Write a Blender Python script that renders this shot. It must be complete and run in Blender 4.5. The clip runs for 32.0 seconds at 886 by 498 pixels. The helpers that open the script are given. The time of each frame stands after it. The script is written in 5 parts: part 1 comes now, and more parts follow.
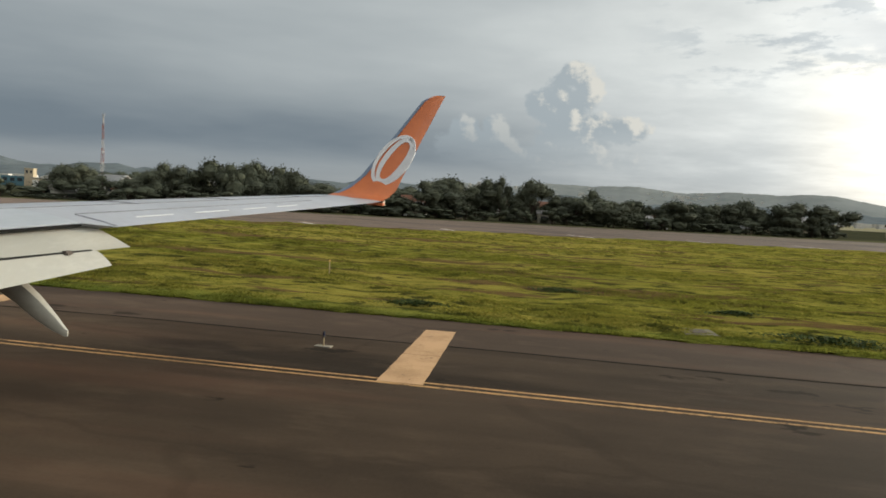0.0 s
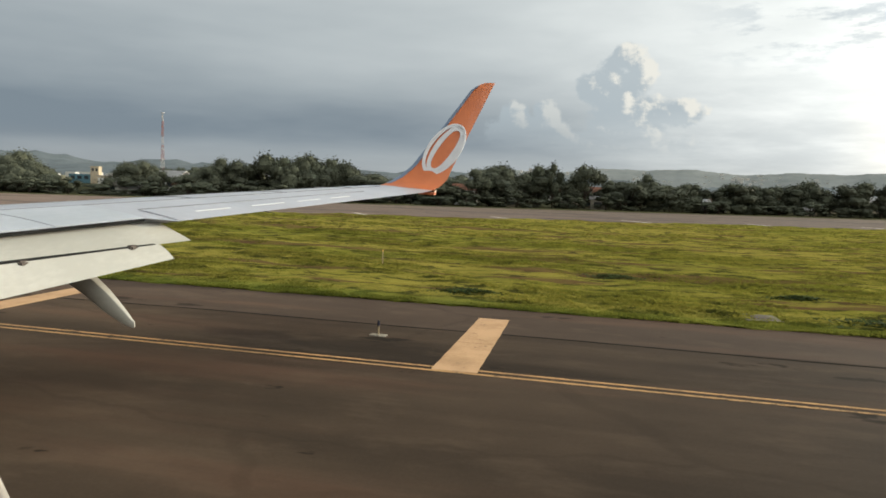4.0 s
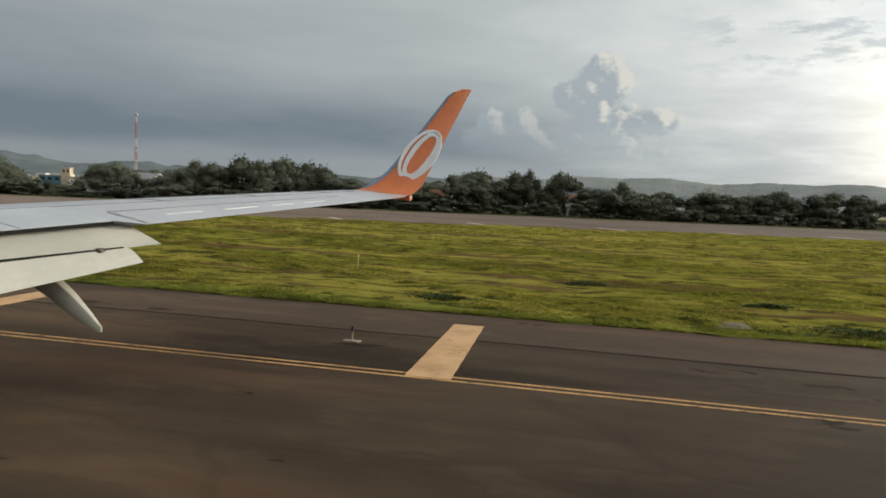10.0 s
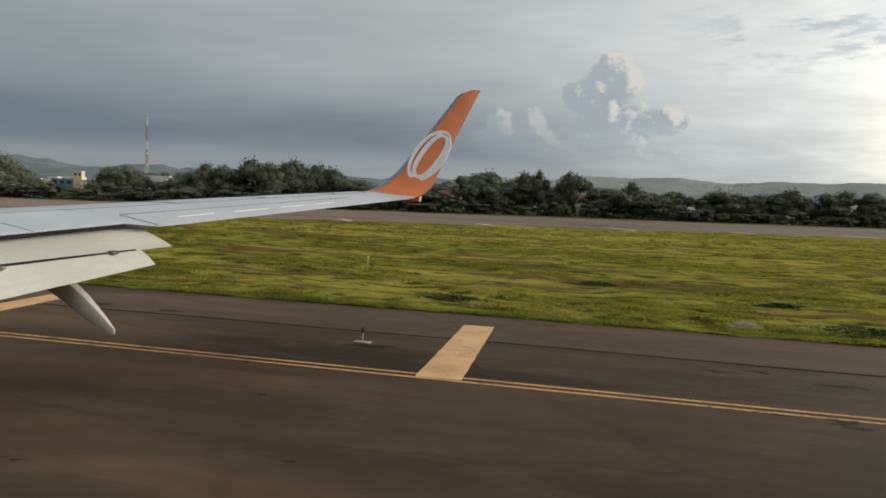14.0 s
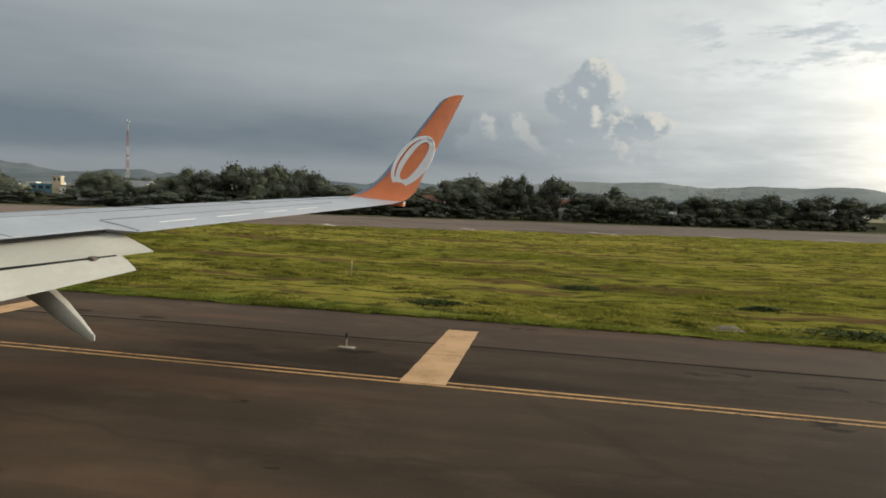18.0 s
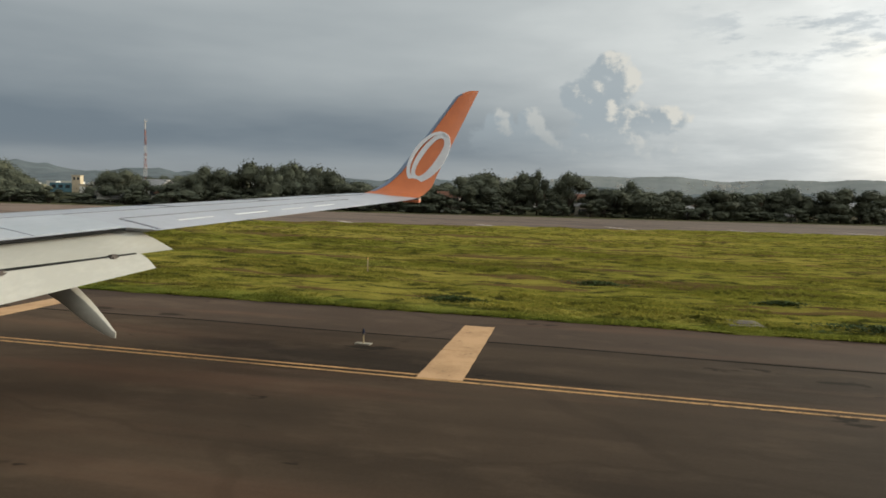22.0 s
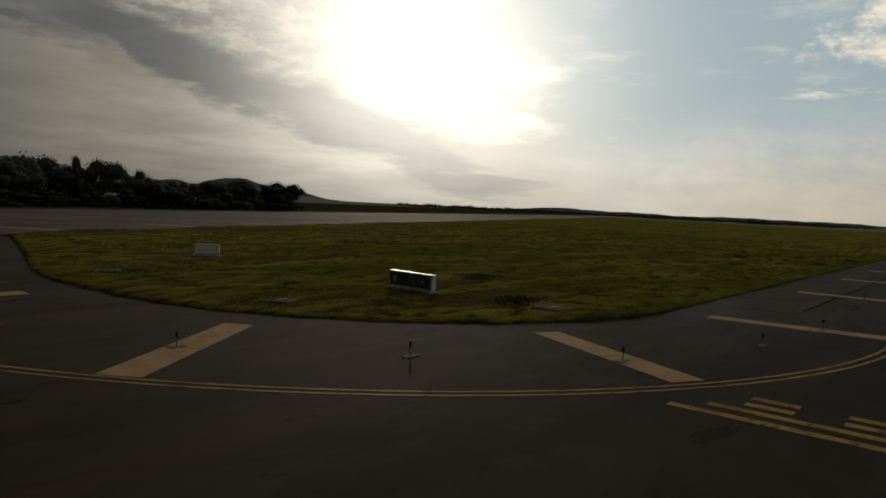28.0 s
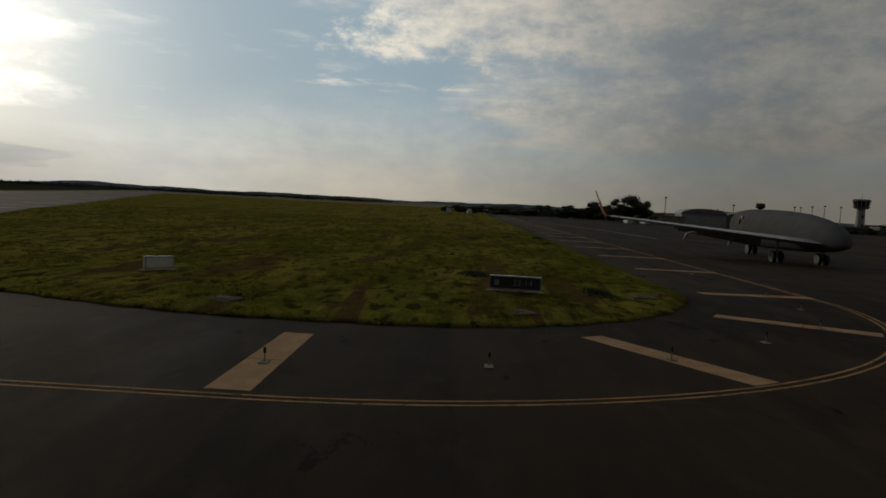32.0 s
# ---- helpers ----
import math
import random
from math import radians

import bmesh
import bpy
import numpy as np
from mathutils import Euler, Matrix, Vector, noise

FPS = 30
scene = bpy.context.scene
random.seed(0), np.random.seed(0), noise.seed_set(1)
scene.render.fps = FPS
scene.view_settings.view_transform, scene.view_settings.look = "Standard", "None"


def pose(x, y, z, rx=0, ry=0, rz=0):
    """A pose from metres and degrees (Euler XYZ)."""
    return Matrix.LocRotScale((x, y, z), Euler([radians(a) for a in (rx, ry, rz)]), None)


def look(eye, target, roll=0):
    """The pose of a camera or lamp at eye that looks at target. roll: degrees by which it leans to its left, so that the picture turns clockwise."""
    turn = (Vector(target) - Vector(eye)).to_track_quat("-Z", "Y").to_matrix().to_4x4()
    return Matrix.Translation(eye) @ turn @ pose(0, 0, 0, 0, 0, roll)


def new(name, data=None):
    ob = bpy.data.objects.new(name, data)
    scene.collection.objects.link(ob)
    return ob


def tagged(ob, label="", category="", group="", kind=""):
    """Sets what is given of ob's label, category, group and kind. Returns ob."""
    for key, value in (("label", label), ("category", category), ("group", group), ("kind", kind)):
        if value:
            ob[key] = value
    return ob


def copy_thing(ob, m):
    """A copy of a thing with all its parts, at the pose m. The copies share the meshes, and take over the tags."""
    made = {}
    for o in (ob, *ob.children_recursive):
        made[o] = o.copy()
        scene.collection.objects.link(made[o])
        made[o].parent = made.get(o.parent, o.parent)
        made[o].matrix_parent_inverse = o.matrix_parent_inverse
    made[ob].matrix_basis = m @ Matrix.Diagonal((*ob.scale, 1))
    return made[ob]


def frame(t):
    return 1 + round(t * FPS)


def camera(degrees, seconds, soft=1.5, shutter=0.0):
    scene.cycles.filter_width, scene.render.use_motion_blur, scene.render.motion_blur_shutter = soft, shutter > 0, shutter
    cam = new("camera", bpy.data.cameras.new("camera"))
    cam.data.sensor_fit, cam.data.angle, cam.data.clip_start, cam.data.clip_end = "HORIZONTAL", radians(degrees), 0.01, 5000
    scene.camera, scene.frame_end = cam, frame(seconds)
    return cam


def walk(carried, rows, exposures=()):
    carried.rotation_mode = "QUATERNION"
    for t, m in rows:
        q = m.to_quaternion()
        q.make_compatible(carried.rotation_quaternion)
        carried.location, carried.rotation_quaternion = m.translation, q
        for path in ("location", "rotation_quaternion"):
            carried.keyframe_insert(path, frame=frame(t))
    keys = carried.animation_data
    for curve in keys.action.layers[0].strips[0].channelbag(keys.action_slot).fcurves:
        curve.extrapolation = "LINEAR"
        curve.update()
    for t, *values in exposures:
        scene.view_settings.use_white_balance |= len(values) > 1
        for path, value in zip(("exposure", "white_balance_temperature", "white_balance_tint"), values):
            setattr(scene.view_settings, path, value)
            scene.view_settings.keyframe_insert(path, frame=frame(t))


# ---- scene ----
# The camera sits at a cabin window behind the wing, then leaves it and rounds the grass island.
cam = camera(65.0, 32.0, soft=1.7)
ROWS = [
    (0, 12.029, 4.763, 3.348, 9.45, -4.00, 3.32), (0.5, 12.026, 4.758, 3.348, 10.48, -4.77, 2.94), (1, 12.022, 4.749, 3.348, 10.48, -5.02, 3.10),
    (1.5, 12.024, 4.758, 3.348, 11.00, -5.21, 3.14), (2, 12.020, 4.749, 3.348, 16.60, -6.66, 2.54), (2.5, 12.019, 4.750, 3.348, 17.74, -7.05, 1.96),
    (3, 12.024, 4.760, 3.348, 16.67, -6.59, 1.88), (3.5, 12.024, 4.757, 3.348, 13.98, -5.15, 2.22), (5.5, 12.051, 4.805, 3.350, 13.43, -5.27, 1.80),
    (6, 12.053, 4.807, 3.351, 12.58, -4.93, 2.28), (6.5, 12.051, 4.805, 3.350, 12.53, -5.08, 1.96), (7, 12.053, 4.808, 3.351, 12.35, -4.95, 2.36),
    (7.5, 12.053, 4.806, 3.350, 12.24, -4.80, 2.55), (8, 12.053, 4.805, 3.350, 11.46, -4.50, 2.90), (8.5, 12.050, 4.801, 3.350, 11.97, -4.93, 2.47),
    (9, 12.050, 4.800, 3.350, 11.82, -4.45, 2.97), (9.5, 12.050, 4.802, 3.350, 11.74, -4.58, 2.91), (10, 12.050, 4.800, 3.350, 11.78, -4.60, 2.67),
    (10.5, 12.049, 4.800, 3.350, 11.92, -4.64, 2.77), (11, 12.048, 4.798, 3.350, 11.86, -4.89, 2.46), (11.5, 12.049, 4.798, 3.350, 11.89, -4.78, 2.51),
    (12, 12.046, 4.795, 3.349, 12.13, -4.58, 2.63), (12.5, 12.045, 4.791, 3.349, 12.23, -4.58, 2.79), (13, 12.048, 4.797, 3.350, 12.06, -4.47, 2.92),
    (13.5, 12.045, 4.792, 3.349, 12.31, -4.54, 2.56), (14, 12.045, 4.792, 3.349, 12.57, -4.56, 2.31), (14.5, 12.043, 4.787, 3.349, 12.77, -4.80, 2.01),
    (16.5, 12.042, 4.786, 3.349, 11.62, -3.83, 2.79), (17, 12.041, 4.784, 3.348, 11.52, -4.07, 2.17), (17.5, 12.042, 4.786, 3.349, 11.80, -4.10, 2.49),
    (18, 12.044, 4.789, 3.349, 11.25, -4.11, 2.26), (18.5, 12.041, 4.783, 3.348, 12.00, -3.96, 2.01), (19, 12.040, 4.782, 3.348, 11.64, -3.62, 1.79),
    (19.5, 12.041, 4.783, 3.348, 12.07, -3.78, 1.75), (20, 12.044, 4.788, 3.349, 12.33, -3.93, 2.04), (20.5, 12.040, 4.781, 3.348, 12.66, -4.31, 1.26),
    (21, 12.040, 4.781, 3.348, 12.56, -4.38, 1.66), (21.5, 12.040, 4.781, 3.348, 12.67, -4.44, 1.61), (22, 12.037, 4.778, 3.348, 12.52, -4.48, 1.79),
    (22.5, 12.040, 4.781, 3.348, 12.41, -4.32, 2.09), (23, 12.040, 4.782, 3.348, 12.29, -4.07, 2.45), (23.5, 12.041, 4.783, 3.348, 11.98, -3.95, 2.77),
    (24, 12.041, 4.784, 3.348, 11.93, -4.01, 2.77), (24.4, 12.041, 4.784, 3.348, 11.93, -4.01, 2.77), (24.6, 11.750, 6.300, 3.700, 12.00, -4.20, 2.80),
    (24.8, 9.500, 9.300, 4.600, 8.00, -3.90, 2.80), (25.1, 1.500, 9.400, 4.800, 3.00, -3.80, 2.80), (25.4, -8.000, 7.600, 4.300, -4.00, -3.80, 2.80),
    (25.8, -21.000, 6.000, 3.700, -14.00, -3.70, 2.70), (26.2, -34.000, 6.100, 3.450, -25.00, -3.60, 2.70), (26.5, -41.900, 7.900, 3.400, -32.00, -3.60, 2.70),
    (27, -47.700, 10.840, 3.370, -41.45, -3.61, 2.68), (28, -51.320, 15.070, 3.240, -51.71, -3.56, 2.90), (29, -54.830, 18.940, 3.390, -60.68, -3.74, 2.79),
    (30, -57.260, 23.600, 3.320, -70.12, -3.45, 2.58), (31, -59.140, 28.400, 3.310, -79.05, -3.38, 2.62), (32, -60.590, 33.670, 3.560, -88.56, -3.71, 3.03),
]
EXPOSURES = [(t, stops, 6650 if t < 25 else 7100 - 110 * (t - 28), 7) for t, stops in ((0, 0.12), (2, 0.24), (3.5, 0.4), (6, 0.32), (10, 0.08), (12, 0.16), (14, 0.05), (17, 0.02), (20, 0.09), (22, 0.08), (23, 0.04), (24, -0.1), (24.6, -0.4), (26.2, -2.15), (26.5, -2.3), (28, -2.62), (30, -2.76), (32, -2.72))]
walk(cam, [(t, pose(x, y, z, 90 + pitch, 0, yaw) @ pose(0, 0, 0, 0, 0, roll)) for t, x, y, z, yaw, pitch, roll in ROWS], EXPOSURES)

# ---- light ----
SUN_AZ, SUN_EL = 48.4, 12.6          # degrees, clockwise from +y
SUN = Vector((math.sin(radians(SUN_AZ)) * math.cos(radians(SUN_EL)), math.cos(radians(SUN_AZ)) * math.cos(radians(SUN_EL)), math.sin(radians(SUN_EL))))


class Tree:
    """Short words for node graphs."""

    def __init__(self, tree):
        self.t = tree

    def n(self, kind):
        return self.t.nodes.new(kind)

    def put(self, socket, value):
        if isinstance(value, bpy.types.NodeSocket):
            self.t.links.new(value, socket)
        elif value is not None:
            socket.default_value = value

    def m(self, op, a, b=None, c=None, clamp=False):
        node = self.n("ShaderNodeMath")
        node.operation, node.use_clamp = op, clamp
        for socket, value in zip(node.inputs, (a, b, c)):
            self.put(socket, value)
        return node.outputs[0]

    def ramp(self, x, a, b, lo=0.0, hi=1.0, smooth=True):
        node = self.n("ShaderNodeMapRange")
        node.interpolation_type = "SMOOTHSTEP" if smooth else "LINEAR"
        for socket, value in zip(node.inputs, (x, a, b, lo, hi)):
            self.put(socket, value)
        return node.outputs[0]

    def mix(self, f, a, b, mode="MIX"):
        node = self.n("ShaderNodeMix")
        node.data_type, node.blend_type = "RGBA", mode
        self.put(node.inputs[0], f)
        for socket, value in ((node.inputs[6], a), (node.inputs[7], b)):
            self.put(socket, (*value, 1) if isinstance(value, tuple) and len(value) == 3 else value)
        return node.outputs[2]

    def noise(self, vector, scale, detail=4.0, rough=0.55, out=0):
        node = self.n("ShaderNodeTexNoise")
        self.put(node.inputs["Vector"], vector)
        node.inputs["Scale"].default_value, node.inputs["Detail"].default_value, node.inputs["Roughness"].default_value = scale, detail, rough
        return node.outputs[out]

    def vec(self, op, a, b=None):
        node = self.n("ShaderNodeVectorMath")
        node.operation = op
        self.put(node.inputs[0], a)
        if b is not None:
            self.put(node.inputs[1], b)
        return node

    def xyz(self, x, y, z=0.0):
        node = self.n("ShaderNodeCombineXYZ")
        for socket, value in zip(node.inputs, (x, y, z)):
            self.put(socket, value)
        return node.outputs[0]


def build_world():
    world = bpy.data.worlds.new("sky")
    scene.world = world
    world.use_nodes = True
    world.node_tree.nodes.clear()
    w = Tree(world.node_tree)
    way = w.n("ShaderNodeTexCoord").outputs["Generated"]
    sep = w.n("ShaderNodeSeparateXYZ")
    w.put(sep.inputs[0], way)
    dx, dy, dz = sep.outputs
    az = w.m("MULTIPLY", w.m("ARCTAN2", dx, dy), 57.2958)
    el = w.m("MULTIPLY", w.m("ARCSINE", dz), 57.2958)
    sky = w.n("ShaderNodeTexSky")
    sky.sky_type, sky.sun_disc = "NISHITA", False
    sky.sun_elevation, sky.sun_rotation, sky.dust_density = radians(SUN_EL), radians(SUN_AZ), 1.6
    near = w.m("MAXIMUM", w.vec("DOT_PRODUCT", way, tuple(SUN)).outputs["Value"], 0.0)
    # flat cloud deck seen in perspective
    low = w.m("ADD", w.m("MAXIMUM", dz, 0.0), 0.12)
    deck = w.xyz(w.m("DIVIDE", dx, low), w.m("DIVIDE", dy, low), 0.0)
    broad = w.noise(deck, 0.5, 5.0, 0.55)
    fine = w.noise(deck, 1.3, 7.0, 0.6)
    angle = w.xyz(az, el, 0.0)
    streak = w.noise(w.vec("MULTIPLY", angle, (0.025, 0.13, 0)).outputs[0], 1.0, 4.0, 0.5)
    waver = w.m("ADD", az, w.m("MULTIPLY", w.m("SUBTRACT", broad, 0.5), 50.0))
    overcast = w.ramp(waver, 40.0, 66.0, 0.62, 0.0)
    west = w.ramp(az, -75.0, -130.0, 0.0, -0.25)
    # bank of heaped cloud high in the east, a torn streak under it and a thin veil to the south of it
    curl = w.noise(w.vec("MULTIPLY", angle, (0.20, 0.36, 0)).outputs[0], 1.0, 9.0, 0.66)
    torn = w.noise(w.vec("MULTIPLY", angle, (0.09, 0.42, 0)).outputs[0], 1.0, 8.0, 0.62)
    foot = w.m("ADD", 11.0, w.m("MULTIPLY", w.m("ABSOLUTE", w.m("SUBTRACT", az, 92.0)), 0.12))
    bank = w.m("MULTIPLY", w.ramp(w.m("ADD", w.m("SUBTRACT", el, foot), w.m("MULTIPLY", w.m("SUBTRACT", curl, 0.5), 14.0)), -1.6, 2.4), w.ramp(w.m("ADD", az, w.m("MULTIPLY", w.m("SUBTRACT", curl, 0.5), 16.0)), 79.0, 83.0))
    ray = w.m("MULTIPLY", w.ramp(w.m("ADD", w.m("ABSOLUTE", w.m("SUBTRACT", el, 9.2)), w.m("MULTIPLY", w.m("SUBTRACT", 0.62, torn), 9.0)), 1.6, 0.2), w.m("MULTIPLY", w.ramp(az, 72.0, 80.0), w.ramp(az, 94.0, 88.0)))
    veil_south = w.m("MULTIPLY", w.ramp(w.m("ADD", az, w.m("MULTIPLY", w.m("SUBTRACT", torn, 0.5), 40.0)), 84.0, 102.0, 0.0, 0.92), w.ramp(el, 2.0, 6.0))
    wisps = w.m("MULTIPLY", w.m("MULTIPLY", w.ramp(az, 56.0, 66.0), w.ramp(az, 86.0, 78.0)), w.ramp(torn, 0.52, 0.75, 0.0, 0.5))
    heaps = w.m("MAXIMUM", w.m("MAXIMUM", bank, ray), w.m("MAXIMUM", veil_south, wisps))
    clear = w.ramp(az, 58.0, 72.0, 1.0, 0.45)
    amount = w.m("ADD", w.m("ADD", overcast, west), w.m("MULTIPLY", w.m("ADD", w.m("MULTIPLY", fine, 0.55), w.m("MULTIPLY", broad, 0.45)), clear))
    cover = w.m("MAXIMUM", w.ramp(amount, 0.56, 0.76), heaps)
    glow = w.m("ADD", w.m("MULTIPLY", w.m("POWER", near, 5.5), 0.9), w.m("MULTIPLY", w.m("POWER", near, 24.0), 1.8))
    # grey deck: blue-grey shade, paler breaks, brighter towards the sun
    tone = w.m("ADD", w.m("MULTIPLY", w.m("SUBTRACT", streak, 0.5), 1.2), w.m("MULTIPLY", w.m("SUBTRACT", fine, 0.5), 0.22))
    tone = w.m("SUBTRACT", tone, w.m("MULTIPLY", w.ramp(az, 8.0, -20.0), w.m("MULTIPLY", w.ramp(el, 1.8, 3.7), w.ramp(el, 8.5, 3.7, 0.0, 0.28))))
    tone = w.m("ADD", tone, w.m("MULTIPLY", w.ramp(az, -53.0, 20.0, -0.42, 0.16), w.ramp(el, 17.0, 6.0, 0.35, 1.0)))
    tone = w.m("ADD", w.m("ADD", tone, 0.46), w.ramp(el, 4.3, 11.0, 0.0, 0.40), clamp=True)
    grey = w.mix(tone, (0.152, 0.188, 0.226), (0.43, 0.465, 0.488))
    # towards the sun the deck breaks: a slanting dark sheet, mottled cream cloud over it, beige haze under it
    rise = w.m("SUBTRACT", el, w.m("SUBTRACT", 17.7, w.m("MULTIPLY", az, 0.317)))
    ragged = w.noise(w.vec("MULTIPLY", angle, (0.10, 0.34, 0)).outputs[0], 1.0, 8.0, 0.62)
    rise = w.m("ADD", rise, w.m("MULTIPLY", w.m("SUBTRACT", ragged, 0.5), 7.0))
    broken = w.m("MULTIPLY", w.ramp(az, 14.0, 26.0), w.ramp(az, 72.0, 54.0))
    mottle = w.ramp(w.noise(w.vec("MULTIPLY", angle, (0.45, 0.9, 0)).outputs[0], 1.0, 7.0, 0.65), 0.42, 0.62)
    over = w.mix(mottle, (0.36, 0.38, 0.41), (1.5, 1.36, 1.1))
    band = w.mix(w.ramp(rise, 3.2, 5.6), w.mix(w.ramp(rise, -0.6, 0.8), (0.66, 0.59, 0.47), (0.25, 0.29, 0.345)), over)
    grey = w.mix(w.m("MULTIPLY", broken, 0.85), grey, band)
    plush = w.noise(w.vec("MULTIPLY", angle, (0.07, 0.15, 0)).outputs[0], 1.0, 5.0, 0.55)
    heaped_up = w.m("MULTIPLY", w.ramp(w.m("ADD", w.m("MULTIPLY", curl, 0.6), w.m("MULTIPLY", plush, 0.4)), 0.38, 0.64), w.ramp(az, 86.0, 104.0, 1.0, 0.62))
    # ragged blue-grey rifts high up, short of the sun
    rift = w.noise(w.vec("MULTIPLY", angle, (0.13, 0.42, 0)).outputs[0], 1.0, 8.0, 0.62)
    rift = w.m("MULTIPLY", w.ramp(rift, 0.50, 0.60), w.m("MULTIPLY", w.m("MULTIPLY", w.ramp(az, 3.0, 13.0), w.ramp(az, 40.0, 28.0)), w.ramp(el, 8.0, 12.0, 0.0, 0.8)))
    grey = w.mix(rift, grey, (0.300, 0.350, 0.400))
    crest = w.mix(heaped_up, (0.86, 0.94, 1.03), (2.0, 1.84, 1.56))
    grey = w.mix(w.ramp(az, 54.0, 72.0), grey, crest)
    lit = w.vec("SCALE", (1.0, 0.965, 0.91))
    w.put(lit.inputs["Scale"], glow)
    breaks = w.ramp(w.m("ADD", fine, w.m("MULTIPLY", broad, 0.4)), 0.5, 0.95, 0.72, 1.25)
    lit2 = w.vec("SCALE", lit.outputs[0])
    sheet = w.m("MULTIPLY", broken, w.m("MULTIPLY", w.ramp(rise, -0.6, 0.8), w.ramp(rise, 5.6, 3.2)))
    w.put(lit2.inputs["Scale"], w.m("MULTIPLY", breaks, w.m("SUBTRACT", 1.0, w.m("MAXIMUM", w.m("MULTIPLY", sheet, 0.6), w.m("MULTIPLY", rift, 0.6)))))
    cloud = w.mix(1.0, grey, lit2.outputs[0], "ADD")
    # towering cloud on the horizon: blue-grey body, cream on the side towards the sun
    heaped = ((0.6, 10.4, 1.3, 1.3), (1.5, 9.0, 1.3, 1.5), (-0.4, 7.8, 2.3, 2.6), (-2.3, 8.2, 1.2, 1.2), (0.7, 5.4, 3.0, 2.4), (4.4, 6.3, 2.1, 1.1), (-5.7, 6.0, 1.3, 1.2), (-8.2, 5.8, 1.3, 1.2), (-7.0, 4.6, 4.0, 1.3), (-2.0, 3.6, 8.0, 1.5))

    def billow(da, de):
        """The cloud's swell at a bearing and height, moved by da and de degrees."""
        x, y = w.m("ADD", az, da), w.m("ADD", el, de)
        swell = None
        for a, e, ra, re in heaped:
            u = w.m("DIVIDE", w.m("SUBTRACT", x, a), ra)
            v = w.m("DIVIDE", w.m("SUBTRACT", y, e), re)
            d = w.m("SUBTRACT", 1.0, w.m("ADD", w.m("MULTIPLY", u, u), w.m("MULTIPLY", v, v)))
            swell = d if swell is None else w.m("SMOOTH_MAX", swell, d, 0.6)
        puff = w.noise(w.xyz(w.m("MULTIPLY", x, 0.62), w.m("MULTIPLY", y, 0.70), 2.0), 1.0, 7.0, 0.58)
        return w.m("ADD", w.m("MAXIMUM", swell, -2.0), w.m("MULTIPLY", w.m("SUBTRACT", puff, 0.5), 2.8))

    here = billow(0.0, 0.0)
    tower = w.m("MULTIPLY", w.ramp(here, -0.25, 0.35), w.ramp(el, 2.5, 7.0, 0.0, 0.92))
    face = w.m("MULTIPLY", w.ramp(w.m("SUBTRACT", here, billow(0.7, 0.35)), 0.12, 0.85), w.ramp(az, -5.0, -1.5, 0.5, 1.0))
    heap = w.mix(face, (0.310, 0.358, 0.400), (0.63, 0.615, 0.575))
    # haze at the horizon
    east = w.ramp(az, 45.0, 82.0)
    haze = w.ramp(el, 0.0, w.m("ADD", 3.8, w.m("MULTIPLY", east, 7.0)), w.m("ADD", 0.5, w.m("MULTIPLY", east, 0.3)), 0.0)
    veil_lit = w.vec("SCALE", lit.outputs[0])
    w.put(veil_lit.inputs["Scale"], w.m("ADD", 0.3, w.m("MULTIPLY", east, 0.7)))
    veil = w.mix(1.0, w.mix(east, (0.30, 0.31, 0.315), (1.0, 0.82, 0.56)), veil_lit.outputs[0], "ADD")
    clouds = w.mix(haze, w.mix(w.m("MULTIPLY", tower, 0.9), cloud, heap), veil)
    a = w.n("ShaderNodeBackground")
    w.put(a.inputs[0], w.mix(0.88, sky.outputs[0], w.mix(1.0, (5.0, 6.8, 8.4), lit.outputs[0], "ADD")))
    # the broken eastern sky is brighter than the shaded side of the deck
    boost = w.m("MULTIPLY", w.ramp(az, 46.0, 66.0, 1.0, 2.3), w.ramp(az, 82.0, 116.0, 1.05, 0.46))
    w.put(a.inputs[1], w.m("MULTIPLY", boost, 0.15))
    b = w.n("ShaderNodeBackground")
    w.put(b.inputs[0], clouds)
    w.put(b.inputs[1], boost)
    # bright disc of cloud-veiled sun
    c = w.n("ShaderNodeBackground")
    c.inputs[0].default_value = (1.0, 0.97, 0.91, 1)
    w.put(c.inputs[1], w.m("ADD", w.m("MULTIPLY", w.m("POWER", near, 62.0), 6.0), w.m("MULTIPLY", w.m("POWER", near, 900.0), 14.0)))
    ms = w.n("ShaderNodeMixShader")
    w.put(ms.inputs[0], w.m("MAXIMUM", cover, haze))
    w.put(ms.inputs[1], a.outputs[0])
    w.put(ms.inputs[2], b.outputs[0])
    add = w.n("ShaderNodeAddShader")
    w.put(add.inputs[0], ms.outputs[0])
    w.put(add.inputs[1], c.outputs[0])
    w.put(w.n("ShaderNodeOutputWorld").inputs[0], add.outputs[0])


build_world()
lamp = bpy.data.lights.new("sun", "SUN")
lamp.energy, lamp.angle, lamp.color = 3.15, radians(0.6), (1.0, 0.86, 0.66)
new("sun", lamp).matrix_world = look(SUN * 50, (0, 0, 0))

# ---- materials ----
GRASS_Y = 23.7


